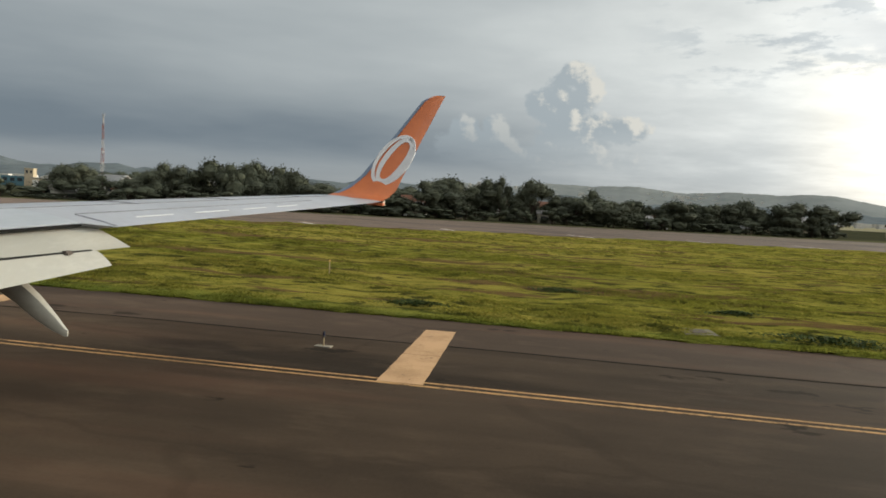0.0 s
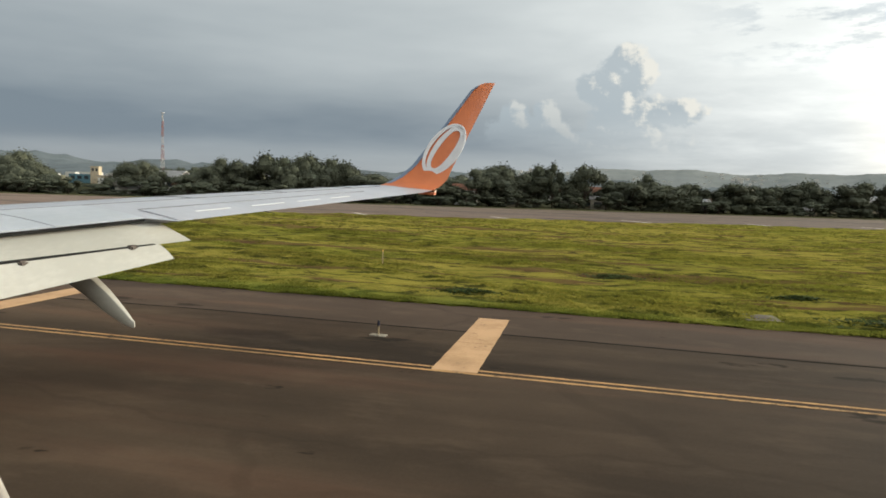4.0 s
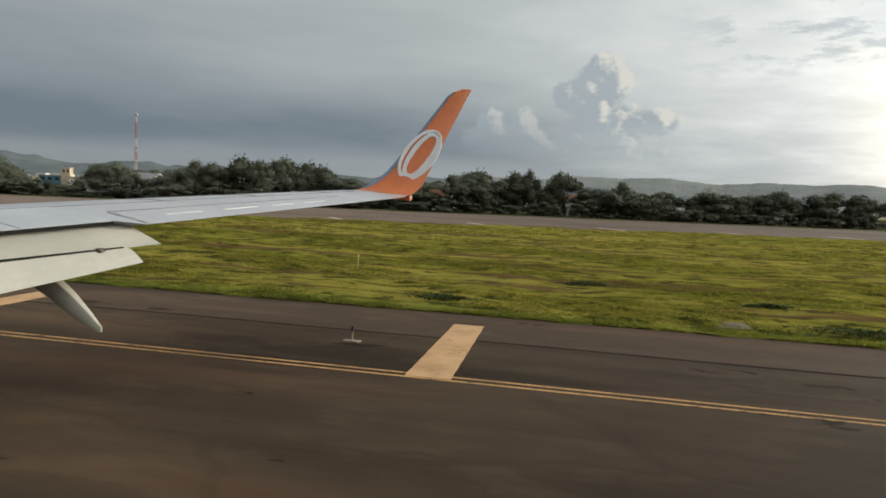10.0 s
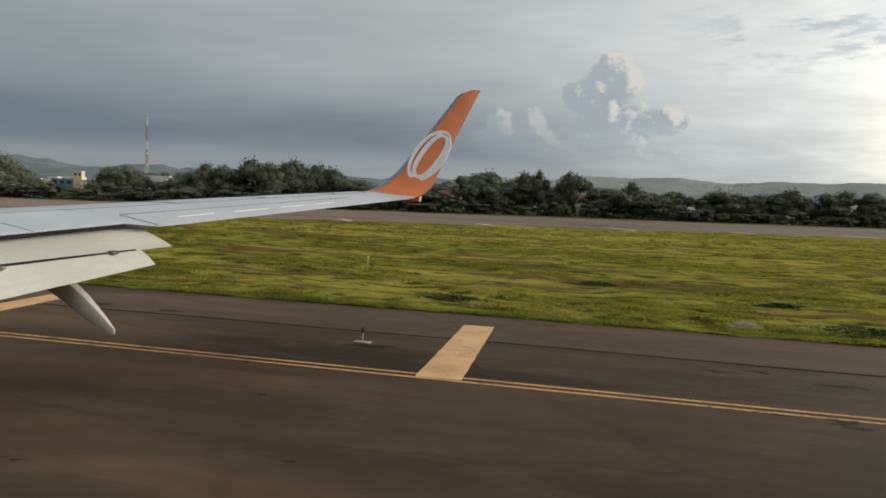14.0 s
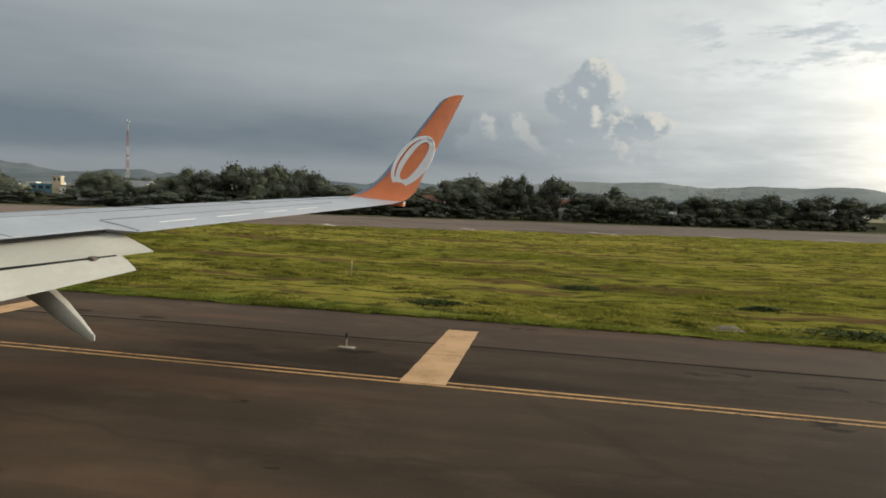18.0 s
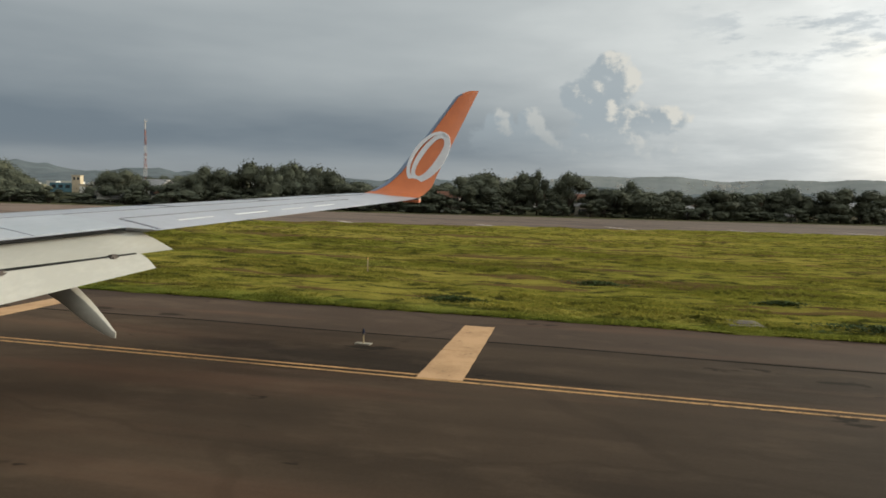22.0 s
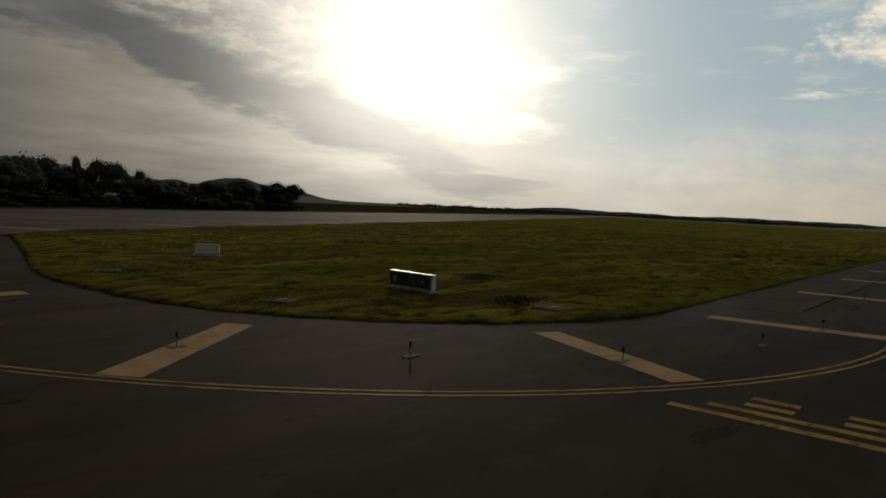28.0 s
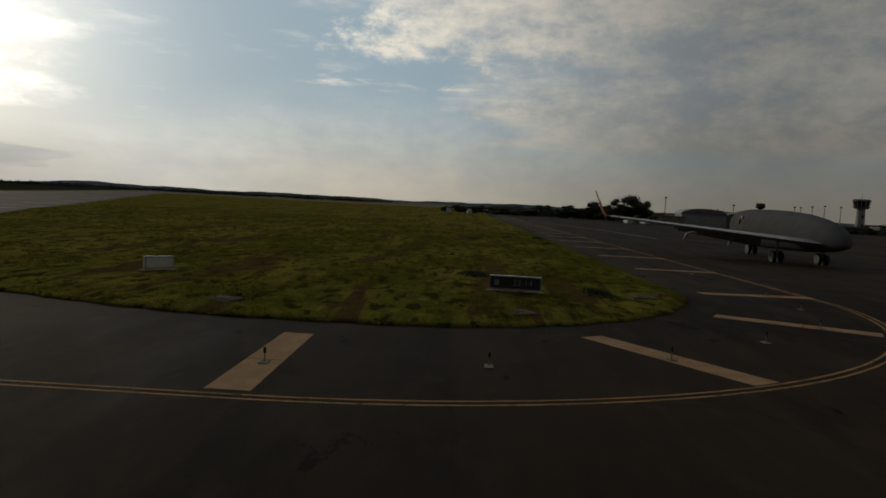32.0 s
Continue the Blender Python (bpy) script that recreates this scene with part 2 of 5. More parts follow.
def surf(name, base, other=None, rough=0.6, metal=0.0, scale=1.5, fine=25.0, bump=0.15, bump_scale=None, stretch=(1, 1, 1), coat=0.0, rough_var=0.12, amount=1.0, gloss=None):
    """Two-scale varied surface in world metres."""
    mat = bpy.data.materials.new(name)
    mat.use_nodes = True
    w = Tree(mat.node_tree)
    bsdf = mat.node_tree.nodes["Principled BSDF"]
    pos = w.n("ShaderNodeNewGeometry").outputs["Position"]
    pos = w.vec("MULTIPLY", pos, stretch).outputs[0]
    big, small = w.noise(pos, scale, 5.0), w.noise(pos, fine, 4.0)
    other = other or tuple(c * 0.72 for c in base)
    f = w.ramp(w.m("ADD", w.m("MULTIPLY", big, 0.65), w.m("MULTIPLY", small, 0.35)), 0.36, 0.64, 0.0, amount)
    rnd = w.n("ShaderNodeObjectInfo").outputs["Random"]
    col = w.mix(f, base, other)
    col = w.mix(w.m("MULTIPLY", rnd, 0.22), col, tuple(c * 0.6 for c in base))
    w.put(bsdf.inputs["Base Color"], col)
    w.put(bsdf.inputs["Roughness"], w.m("ADD", rough - rough_var / 2, w.m("MULTIPLY", big, rough_var)))
    bsdf.inputs["Metallic"].default_value = metal
    bsdf.inputs["Coat Weight"].default_value = coat
    bsdf.inputs["Specular IOR Level"].default_value = gloss if gloss is not None else 0.5 if rough < 0.65 else 0.0
    if bump:
        bp = w.n("ShaderNodeBump")
        bp.inputs["Strength"].default_value, bp.inputs["Distance"].default_value = bump, 0.02
        w.put(bp.inputs["Height"], w.noise(pos, bump_scale or fine, 3.0))
        w.put(bsdf.inputs["Normal"], bp.outputs[0])
    return mat


def asphalt(name, base, other, crack=0.5, red=0.0, shine=0.05):
    """Worn tarmac: stains along the way of travel, sealed cracks, faint damp patches with a lower gloss."""
    mat = bpy.data.materials.new(name)
    mat.use_nodes = True
    w = Tree(mat.node_tree)
    bsdf = mat.node_tree.nodes["Principled BSDF"]
    pos = w.n("ShaderNodeNewGeometry").outputs["Position"]
    along = w.vec("MULTIPLY", pos, (0.05, 0.45, 1.0)).outputs[0]
    lane = w.noise(along, 1.0, 5.0, 0.6)
    patch = w.noise(pos, 0.22, 5.0, 0.6)
    grain = w.noise(pos, 18.0, 3.0, 0.7)
    f = w.ramp(w.m("ADD", w.m("MULTIPLY", lane, 0.5), w.m("ADD", w.m("MULTIPLY", patch, 0.35), w.m("MULTIPLY", grain, 0.15))), 0.36, 0.64)
    col = w.mix(f, base, other)
    if red:
        soil = w.ramp(w.noise(w.vec("MULTIPLY", pos, (0.07, 0.5, 1)).outputs[0], 1.0, 4.0), 0.5, 0.72, 0.0, red)
        col = w.mix(soil, col, (0.13, 0.065, 0.04))
    sealed = w.m("ADD", w.noise(w.vec("MULTIPLY", pos, (0.045, 0.16, 0)).outputs[0], 1.0, 5.0, 0.5), w.m("MULTIPLY", grain, 0.05))
    col = w.mix(w.ramp(sealed, 0.555, 0.60, 0.0, 0.55), col, tuple(c * 0.5 for c in other))
    dust = w.noise(w.vec("MULTIPLY", pos, (0.5, 1.1, 0)).outputs[0], 1.0, 6.0, 0.65)
    col = w.mix(w.ramp(dust, 0.48, 0.70, 0.0, 0.45), col, tuple(c * 1.35 for c in base))
    warp = w.vec("ADD", pos, w.vec("SCALE", w.noise(pos, 0.7, 3.0, 0.5, 1)).outputs[0]).outputs[0]
    vor = w.n("ShaderNodeTexVoronoi")
    vor.feature = "DISTANCE_TO_EDGE"
    w.put(vor.inputs["Vector"], w.vec("MULTIPLY", warp, (0.10, 0.2, 0.0)).outputs[0])
    vor.inputs["Scale"].default_value = 1.0
    line = w.ramp(vor.outputs[0], 0.004, 0.014, crack, 0.0)
    col = w.mix(line, col, tuple(c * 0.45 for c in other))
    # dark oil and tar spots with ragged rims
    spot = w.m("ADD", w.noise(w.vec("MULTIPLY", pos, (0.33, 0.75, 0.0)).outputs[0], 1.0, 5.0, 0.62), w.m("MULTIPLY", patch, 0.12))
    col = w.mix(w.ramp(spot, 0.695, 0.725, 0.0, 0.8), col, tuple(c * 0.32 for c in other))
    w.put(bsdf.inputs["Base Color"], col)
    damp = w.ramp(w.noise(w.vec("MULTIPLY", pos, (0.06, 0.16, 1)).outputs[0], 1.0, 4.0), 0.52, 0.68)
    w.put(bsdf.inputs["Roughness"], w.m("SUBTRACT", 0.86, w.m("MULTIPLY", damp, 0.14)))
    bsdf.inputs["Diffuse Roughness"].default_value = 1.0
    bsdf.inputs["Specular IOR Level"].default_value = shine
    bp = w.n("ShaderNodeBump")
    bp.inputs["Strength"].default_value, bp.inputs["Distance"].default_value = 0.35, 0.01
    w.put(bp.inputs["Height"], w.noise(pos, 60.0, 2.0))
    w.put(bsdf.inputs["Normal"], bp.outputs[0])
    return mat


def paint(name, base, other, worn=0.62):
    """Marking paint: faded in patches and rubbed through to the tarmac in flecks above the worn level."""
    mat = bpy.data.materials.new(name)
    mat.use_nodes = True
    w = Tree(mat.node_tree)
    bsdf = mat.node_tree.nodes["Principled BSDF"]
    pos = w.n("ShaderNodeNewGeometry").outputs["Position"]
    fade, grit = w.noise(pos, 1.1, 4.0, 0.6), w.noise(pos, 14.0, 3.0, 0.7)
    col = w.mix(w.ramp(w.m("ADD", w.m("MULTIPLY", fade, 0.7), w.m("MULTIPLY", grit, 0.3)), 0.40, 0.64), base, other)
    bare = w.m("ADD", w.m("MULTIPLY", w.noise(pos, 2.6, 6.0, 0.65), 0.75), w.m("MULTIPLY", grit, 0.25))
    col = w.mix(w.ramp(bare, worn - 0.05, worn + 0.03, 0.0, 0.85), col, (0.072, 0.052, 0.036))
    w.put(bsdf.inputs["Base Color"], col)
    bsdf.inputs["Roughness"].default_value = 0.6
    bsdf.inputs["Specular IOR Level"].default_value = 0.008
    bp = w.n("ShaderNodeBump")
    bp.inputs["Strength"].default_value, bp.inputs["Distance"].default_value = 0.5, 0.01
    w.put(bp.inputs["Height"], w.noise(pos, 40.0, 2.0))
    w.put(bsdf.inputs["Normal"], bp.outputs[0])
    return mat


def turf(name, blade=False):
    """Mown tropical grass: lush, dry and coarse patches, with bare red earth in streaks. Sun and shade of the tufts are
    painted into the colour.
    """
    mat = bpy.data.materials.new(name)
    mat.use_nodes = True
    w = Tree(mat.node_tree)
    bsdf = mat.node_tree.nodes["Principled BSDF"]
    pos = w.n("ShaderNodeNewGeometry").outputs["Position"]
    flat = w.vec("MULTIPLY", pos, (0.22, 1.0, 0.0)).outputs[0]
    big, mid, tiny = w.noise(flat, 0.12, 4.0), w.noise(flat, 1.3, 6.0, 0.68), w.noise(pos, 9.0, 4.0, 0.7)
    col = w.mix(w.ramp(big, 0.38, 0.62), (0.147, 0.142, 0.023), (0.228, 0.190, 0.040))
    # coarse darker grass, deepened to paint some of the shade among tufts
    col = w.mix(w.ramp(mid, 0.47, 0.62, 0.0, 0.7), col, (0.062, 0.070, 0.016))
    col = w.mix(w.ramp(tiny, 0.45, 0.75, 0.0, 0.5), col, (0.27, 0.226, 0.058))
    # dark flecks paint the tufts' shadows, pale flecks their sunlit ridges
    thin = w.noise(w.vec("MULTIPLY", pos, (0.75, 1.5, 0)).outputs[0], 1.0, 4.0, 0.6)
    col = w.mix(w.ramp(thin, 0.535, 0.60, 0.0, 0.9), col, (0.036, 0.035, 0.013))
    col = w.mix(w.ramp(thin, 0.46, 0.36, 0.0, 0.7), col, (0.25, 0.216, 0.045))
    streaks = w.m("ADD", w.noise(w.vec("MULTIPLY", pos, (0.045, 0.42, 0)).outputs[0], 1.0, 4.0, 0.6), w.m("MULTIPLY", mid, 0.22))
    earth = w.ramp(streaks, 0.66, 0.70, 0.0, 0.45 if blade else 0.8)
    col = w.mix(earth, col, (0.095, 0.052, 0.030))
    # lush unmown rim where rain runs off the pavement
    sep = w.n("ShaderNodeSeparateXYZ")
    w.put(sep.inputs[0], pos)
    rim = w.ramp(w.m("ADD", sep.outputs[1], w.m("MULTIPLY", mid, 1.6)), GRASS_Y + 1.9, GRASS_Y + 1.0, 0.0, 0.6)
    col = w.mix(rim, col, (0.120, 0.150, 0.027))
    if blade:
        rnd = w.n("ShaderNodeNewGeometry").outputs["Random Per Island"]
        col = w.mix(w.m("MULTIPLY", rnd, 0.45), col, (0.06, 0.082, 0.016))
        bsdf.inputs["Subsurface Weight"].default_value = 0.0
        trans = w.n("ShaderNodeBsdfTranslucent")
        w.put(trans.inputs[0], w.mix(0.35, col, (0.22, 0.22, 0.035)))
        mixer = w.n("ShaderNodeMixShader")
        mixer.inputs[0].default_value = 0.5
        out = mat.node_tree.nodes["Material Output"]
        w.put(mixer.inputs[1], bsdf.outputs[0])
        w.put(mixer.inputs[2], trans.outputs[0])
        w.put(out.inputs[0], mixer.outputs[0])
    w.put(bsdf.inputs["Base Color"], col)
    bsdf.inputs["Roughness"].default_value = 1.0
    bsdf.inputs["Specular IOR Level"].default_value = 0.0
    bp = w.n("ShaderNodeBump")
    bp.inputs["Strength"].default_value, bp.inputs["Distance"].default_value = 1.0, 0.24
    w.put(bp.inputs["Height"], w.m("ADD", w.m("ADD", w.noise(flat, 3.4, 6.0, 0.72), w.m("MULTIPLY", mid, 0.6)), w.m("MULTIPLY", thin, -1.0)))
    w.put(bsdf.inputs["Normal"], bp.outputs[0])
    return mat


def leafy(name, dark, pale):
    mat = bpy.data.materials.new(name)
    mat.use_nodes = True
    w = Tree(mat.node_tree)
    bsdf = mat.node_tree.nodes["Principled BSDF"]
    rnd = w.n("ShaderNodeNewGeometry").outputs["Random Per Island"]
    each = w.n("ShaderNodeObjectInfo").outputs["Random"]
    col = w.mix(rnd, dark, pale)
    col = w.mix(w.m("MULTIPLY", each, 0.4), col, tuple(c * 0.65 for c in dark))
    w.put(bsdf.inputs["Base Color"], col)
    bsdf.inputs["Roughness"].default_value = 0.75
    bsdf.inputs["Specular IOR Level"].default_value = 0.04
    return mat


MAT = {
    "taxiway": asphalt("worn_taxiway_asphalt", (0.066, 0.0455, 0.0295), (0.035, 0.0248, 0.0166), 0.16, 0.32, 0.045),
    "shoulder": asphalt("brown_shoulder_asphalt", (0.082, 0.057, 0.040), (0.056, 0.039, 0.0275), 0.18, 0.5, 0.045),
    "runway": asphalt("pale_runway_asphalt", (0.152, 0.112, 0.088), (0.115, 0.086, 0.069), 0.2, 0.15),
    "turf": turf("mown_turf"),
    "blades": turf("grass_blades", True),
    "yellow": paint("faded_yellow_paint", (0.43, 0.272, 0.152), (0.32, 0.200, 0.110), 0.645),
    "hold_yellow": paint("hold_marking_paint", (0.40, 0.235, 0.060), (0.24, 0.142, 0.045), 0.575),
    "orange_line": paint("worn_orange_paint", (0.40, 0.235, 0.105), (0.24, 0.148, 0.076), 0.59),
    "pale_line": paint("faded_white_paint", (0.5, 0.44, 0.38), (0.34, 0.29, 0.25), 0.60),
    "wing_top": surf("grey_wing_paint", (0.345, 0.347, 0.372), (0.29, 0.292, 0.314), 0.36, 0.0, 0.9, 12, 0.03, coat=0.2, stretch=(0.4, 1, 1)),
    "wing_white": surf("cream_flap_paint", (0.36, 0.34, 0.29), (0.30, 0.285, 0.24), 0.45, 0.0, 1.5, 16, 0.04, stretch=(1, 0.4, 1)),
    "hull": surf("dull_grey_hull_paint", (0.15, 0.15, 0.155), (0.12, 0.12, 0.125), 0.75, 0.0, 0.9, 12, 0.03),
    "panel": surf("panel_grey_paint", (0.36, 0.375, 0.395), (0.31, 0.325, 0.345), 0.36, 0.0, 1.1, 10, 0.03),
    "strip": surf("bare_bright_metal", (0.60, 0.60, 0.59), (0.50, 0.50, 0.49), 0.35, 0.1, 2, 18, 0.03),
    "seam": surf("grey_seam_sealant", (0.17, 0.172, 0.175), (0.13, 0.132, 0.135), 0.6),
    # near-black of the tar seam, also used to paint shade in the wing slots
    "gap": surf("tar_and_slot_shade_black", (0.024, 0.023, 0.022), (0.014, 0.014, 0.013), 0.7),
    "orange": surf("orange_gloss_paint", (0.56, 0.150, 0.042), (0.48, 0.125, 0.036), 0.4, 0.0, 2.0, 5, 0, coat=0.2),
    "emblem": surf("white_emblem_film", (0.60, 0.595, 0.60), (0.52, 0.515, 0.52), 0.45, 0.0, 2.0, 14, 0.03),
    "white": surf("white_gloss_paint", (0.80, 0.80, 0.80), (0.70, 0.70, 0.70), 0.35, 0.0, 2.0, 14, 0.03, coat=0.3),
    "edge": surf("blue_grey_leading_edge", (0.20, 0.25, 0.33), (0.15, 0.19, 0.26), 0.4, 0.3, 2, 14, 0.03),
    "lamp_glass": surf("clear_lamp_glass", (0.9, 0.85, 0.75), (0.8, 0.72, 0.6), 0.1, 0.0),
    "bevel": surf("polished_grey_bezel", (0.20, 0.19, 0.175), (0.15, 0.142, 0.13), 0.28, 0.5, 6, 60, 0),
    "trim": surf("brown_window_trim", (0.10, 0.078, 0.052), (0.075, 0.058, 0.04), 0.45, 0.0, 6, 60, 0),
    "liner": surf("pale_cabin_liner", (0.62, 0.56, 0.47), (0.55, 0.49, 0.41), 0.45, 0.0, 6, 60, 0),
    "rubber": surf("black_rubber", (0.03, 0.03, 0.03), (0.018, 0.018, 0.018), 0.55),
    "steel": surf("grey_steel", (0.42, 0.42, 0.42), (0.3, 0.3, 0.3), 0.4, 0.7),
    "concrete": surf("stained_concrete", (0.30, 0.27, 0.22), (0.19, 0.17, 0.13), 0.85, scale=2.5, fine=20, bump=0.3),
    "old_concrete": surf("weather_darkened_concrete", (0.185, 0.165, 0.125), (0.11, 0.10, 0.075), 0.9, scale=2.5, fine=20, bump=0.3),
    "weed": leafy("dark_weed_leaves", (0.026, 0.040, 0.012), (0.060, 0.080, 0.022)),
    "iron": surf("rusted_iron_cover", (0.10, 0.085, 0.075), (0.06, 0.05, 0.045), 0.7, 0.4),
    "sign_white": surf("white_sign_sheet", (0.84, 0.81, 0.74), (0.72, 0.69, 0.62), 0.45),
    "sign_black": surf("dull_black_sign_face", (0.055, 0.052, 0.05), (0.035, 0.033, 0.032), 0.4),
    "sign_frame": surf("grey_sign_frame", (0.5, 0.5, 0.48), (0.36, 0.36, 0.34), 0.4, 0.4),
    "sign_text": surf("grey_sign_lettering", (0.36, 0.35, 0.33), (0.28, 0.27, 0.25), 0.5),
    "amber": surf("amber_marker_paint", (0.62, 0.33, 0.08), (0.45, 0.24, 0.06), 0.6),
    "blue_glass": surf("dark_blue_lamp_glass", (0.02, 0.025, 0.05), (0.015, 0.018, 0.035), 0.15),
    "wood": surf("weathered_wood", (0.36, 0.28, 0.17), (0.22, 0.17, 0.11), 0.8, fine=40),
    "bark": surf("dark_bark", (0.075, 0.06, 0.048), (0.045, 0.036, 0.03), 0.9, fine=12, bump=0.5),
    "leaf": leafy("dark_leaves", (0.062, 0.067, 0.048), (0.080, 0.085, 0.056)),
    "leaf_pale": leafy("olive_leaves", (0.044, 0.049, 0.034), (0.062, 0.067, 0.043)),
    # both hill colours are greyed and lightened to paint in distance haze
    "hill": surf("haze_tinted_hillside", (0.125, 0.142, 0.148), (0.09, 0.104, 0.11), 0.95, scale=0.012, fine=0.08, bump=0),
    "pale_hill": surf("haze_paled_hillside", (0.215, 0.225, 0.215), (0.165, 0.176, 0.165), 0.95, scale=0.012, fine=0.08, bump=0),
    "straw": surf("pale_dry_plain", (0.26, 0.23, 0.15), (0.19, 0.175, 0.11), 0.95, scale=0.01, fine=0.15, bump=0),
    "scrub": surf("dark_weedy_ground", (0.050, 0.050, 0.028), (0.032, 0.032, 0.02), 0.95, scale=0.05, fine=0.9, bump=0),
    "field": surf("dry_field", (0.10, 0.095, 0.045), (0.065, 0.065, 0.032), 0.95, scale=0.03, fine=0.6, bump=0),
    "plaster": surf("cream_plaster", (0.43, 0.36, 0.25), (0.32, 0.27, 0.20), 0.8, scale=0.7, fine=6),
    "whitewash": surf("whitewashed_wall", (0.56, 0.54, 0.50), (0.40, 0.385, 0.35), 0.8, scale=0.7, fine=6),
    "blue_wall": surf("teal_painted_wall", (0.085, 0.16, 0.19), (0.065, 0.125, 0.15), 0.7, scale=0.7, fine=6),
    "tile_roof": surf("red_clay_roof", (0.16, 0.078, 0.052), (0.11, 0.058, 0.042), 0.85, scale=0.8, fine=9),
    "tin_roof": surf("grey_tin_roof", (0.30, 0.29, 0.28), (0.20, 0.19, 0.18), 0.5, 0.4, scale=0.6, fine=8),
    "window": surf("dark_window_glass", (0.03, 0.035, 0.04), (0.02, 0.024, 0.028), 0.12),
    "door": surf("brown_door_paint", (0.16, 0.09, 0.05), (0.1, 0.06, 0.035), 0.6),
    "mast_red": surf("red_mast_paint", (0.26, 0.085, 0.06), (0.2, 0.07, 0.05), 0.6),
    "mast_white": surf("white_mast_paint", (0.42, 0.40, 0.38), (0.34, 0.32, 0.3), 0.6),
}
# the tufts' own random is per island, so their colours differ blade by blade

# ---- builders ----


def bm_mesh(bm, name, material, smooth=False):
    bmesh.ops.recalc_face_normals(bm, faces=bm.faces[:])
    me = bpy.data.meshes.new(name)
    bm.to_mesh(me)
    bm.free()
    me.materials.append(MAT[material])
    if smooth:
        me.shade_smooth()
        me.set_sharp_from_angle(angle=radians(38))
    return me


def part(name, bm, material, parent, label="", smooth=False):
    """Links a bmesh as one mesh object under a thing or under a part."""
    me = bm if isinstance(bm, bpy.types.Mesh) else bm_mesh(bm, name, material, smooth)
    ob = new(name, me)
    ob.parent = parent
    if label:
        tagged(ob, label)
    return ob


def thing(name, at, label, category, group="", kind="", turn=0.0):
    ob = new(name)
    ob.matrix_basis = pose(*at, 0, 0, turn)
    return tagged(ob, label, category, group, kind)


def block(bm, lo, hi, bevel=0.0):
    made = bmesh.ops.create_cube(bm, size=1.0)
    size, mid = [b - a for a, b in zip(lo, hi)], [(a + b) / 2 for a, b in zip(lo, hi)]
    for v in made["verts"]:
        v.co = Vector([v.co[i] * size[i] + mid[i] for i in range(3)])
    if bevel:
        edges = {e for v in made["verts"] for e in v.link_edges}
        bmesh.ops.bevel(bm, geom=list(edges), offset=bevel, segments=2, affect="EDGES")
    return bm


def rod(bm, a, b, r0, r1=None, sides=8):
    a, b = Vector(a), Vector(b)
    r1 = r0 if r1 is None else r1
    made = bmesh.ops.create_cone(bm, cap_ends=True, segments=sides, radius1=r0, radius2=r1, depth=(b - a).length)
    turn = (b - a).to_track_quat("Z", "Y").to_matrix().to_4x4()
    bmesh.ops.transform(bm, matrix=Matrix.Translation((a + b) / 2) @ turn, verts=made["verts"])
    return bm


def loft(bm, rings, cap=True):
    """Skins rings of equal count, closed round."""
    rows = [[bm.verts.new(p) for p in ring] for ring in rings]
    n = len(rows[0])
    for a, b in zip(rows, rows[1:]):
        for i in range(n):
            bm.faces.new((a[i], a[(i + 1) % n], b[(i + 1) % n], b[i]))
    if cap:
        bm.faces.new(rows[0][::-1])
        bm.faces.new(rows[-1])
    return bm


def foil(x0, x1, y, z, up, down, z1=None, n=14, lean=0.0):
    """A wing section from the nose x0 to the tail x1: closed ring of points. z1: height of the tail; up, down: thickness over and under."""
    z1 = z if z1 is None else z1
    ring = []
    for k in range(n + 1):
        f = 1 - (1 - math.cos(math.pi * k / n)) / 2
        ring.append((f, up))
    for k in range(1, n):
        f = (1 - math.cos(math.pi * k / n)) / 2
        ring.append((f, -down))
    pts = []
    for f, h in ring:
        bulge = 4 * f * (1 - f) * (1.0 if f > 0.3 else 1.0 + 0.35 * (0.3 - f) / 0.3)
        pts.append((x0 + f * (x1 - x0), y + lean * h * bulge, z + f * (z1 - z) + h * bulge))
    return pts

# ---- ground ----
CORNER, CORNER_R = (-27.9, 36.7), 13.0
LINE_C, LINE_R = (-28.1, 37.55), 20.45
# the runway lies slantwise to the taxiway
RUN_TURN, RUN_WIDE = math.atan(0.40), 42.0


def far_edge(x):
    """The runway's near edge."""
    return 78.0 + 0.40 * x



def plain_sheet():
    """Open land to the horizon."""
    bm = bmesh.new()
    rings = [0, 200, 600, 1500, 3000, 4700]
    rows = []
    for r in rings[1:]:
        rows.append([bm.verts.new((r * math.cos(a), r * math.sin(a), -0.10)) for a in (k * math.tau / 48 for k in range(48))])
    bm.faces.new(rows[0])
    for a, b in zip(rows, rows[1:]):
        for k in range(48):
            bm.faces.new((a[k], b[k], b[(k + 1) % 48], a[(k + 1) % 48]))
    tagged(new("ground", bm_mesh(bm, "ground", "straw")), "dry grassland reaching to the horizon", "ground", kind="structure")


def plate(name, outline, top, thick, material, label, category):
    """A flat sheet of ground with the given outline."""
    bm = bmesh.new()
    bm.faces.new([bm.verts.new((x, y, top)) for x, y in outline])
    made = bmesh.ops.extrude_face_region(bm, geom=bm.faces[:])
    for v in made["geom"]:
        if isinstance(v, bmesh.types.BMVert):
            v.co.z -= thick
    return tagged(new(name, bm_mesh(bm, name, material)), label, category, kind="structure")


def beside_runway(along, across):
    """A point by metres along the runway and beyond its near edge."""
    c, q = math.cos(RUN_TURN), math.sin(RUN_TURN)
    return along * c - across * q, 78.0 + along * q + across * c


def strip(name, near, far, top, thick, material, label, category):
    return plate(name, [beside_runway(a, b) for a, b in ((-1500, near), (1500, near), (1500, far), (-1500, far))], top, thick, material, label, category)


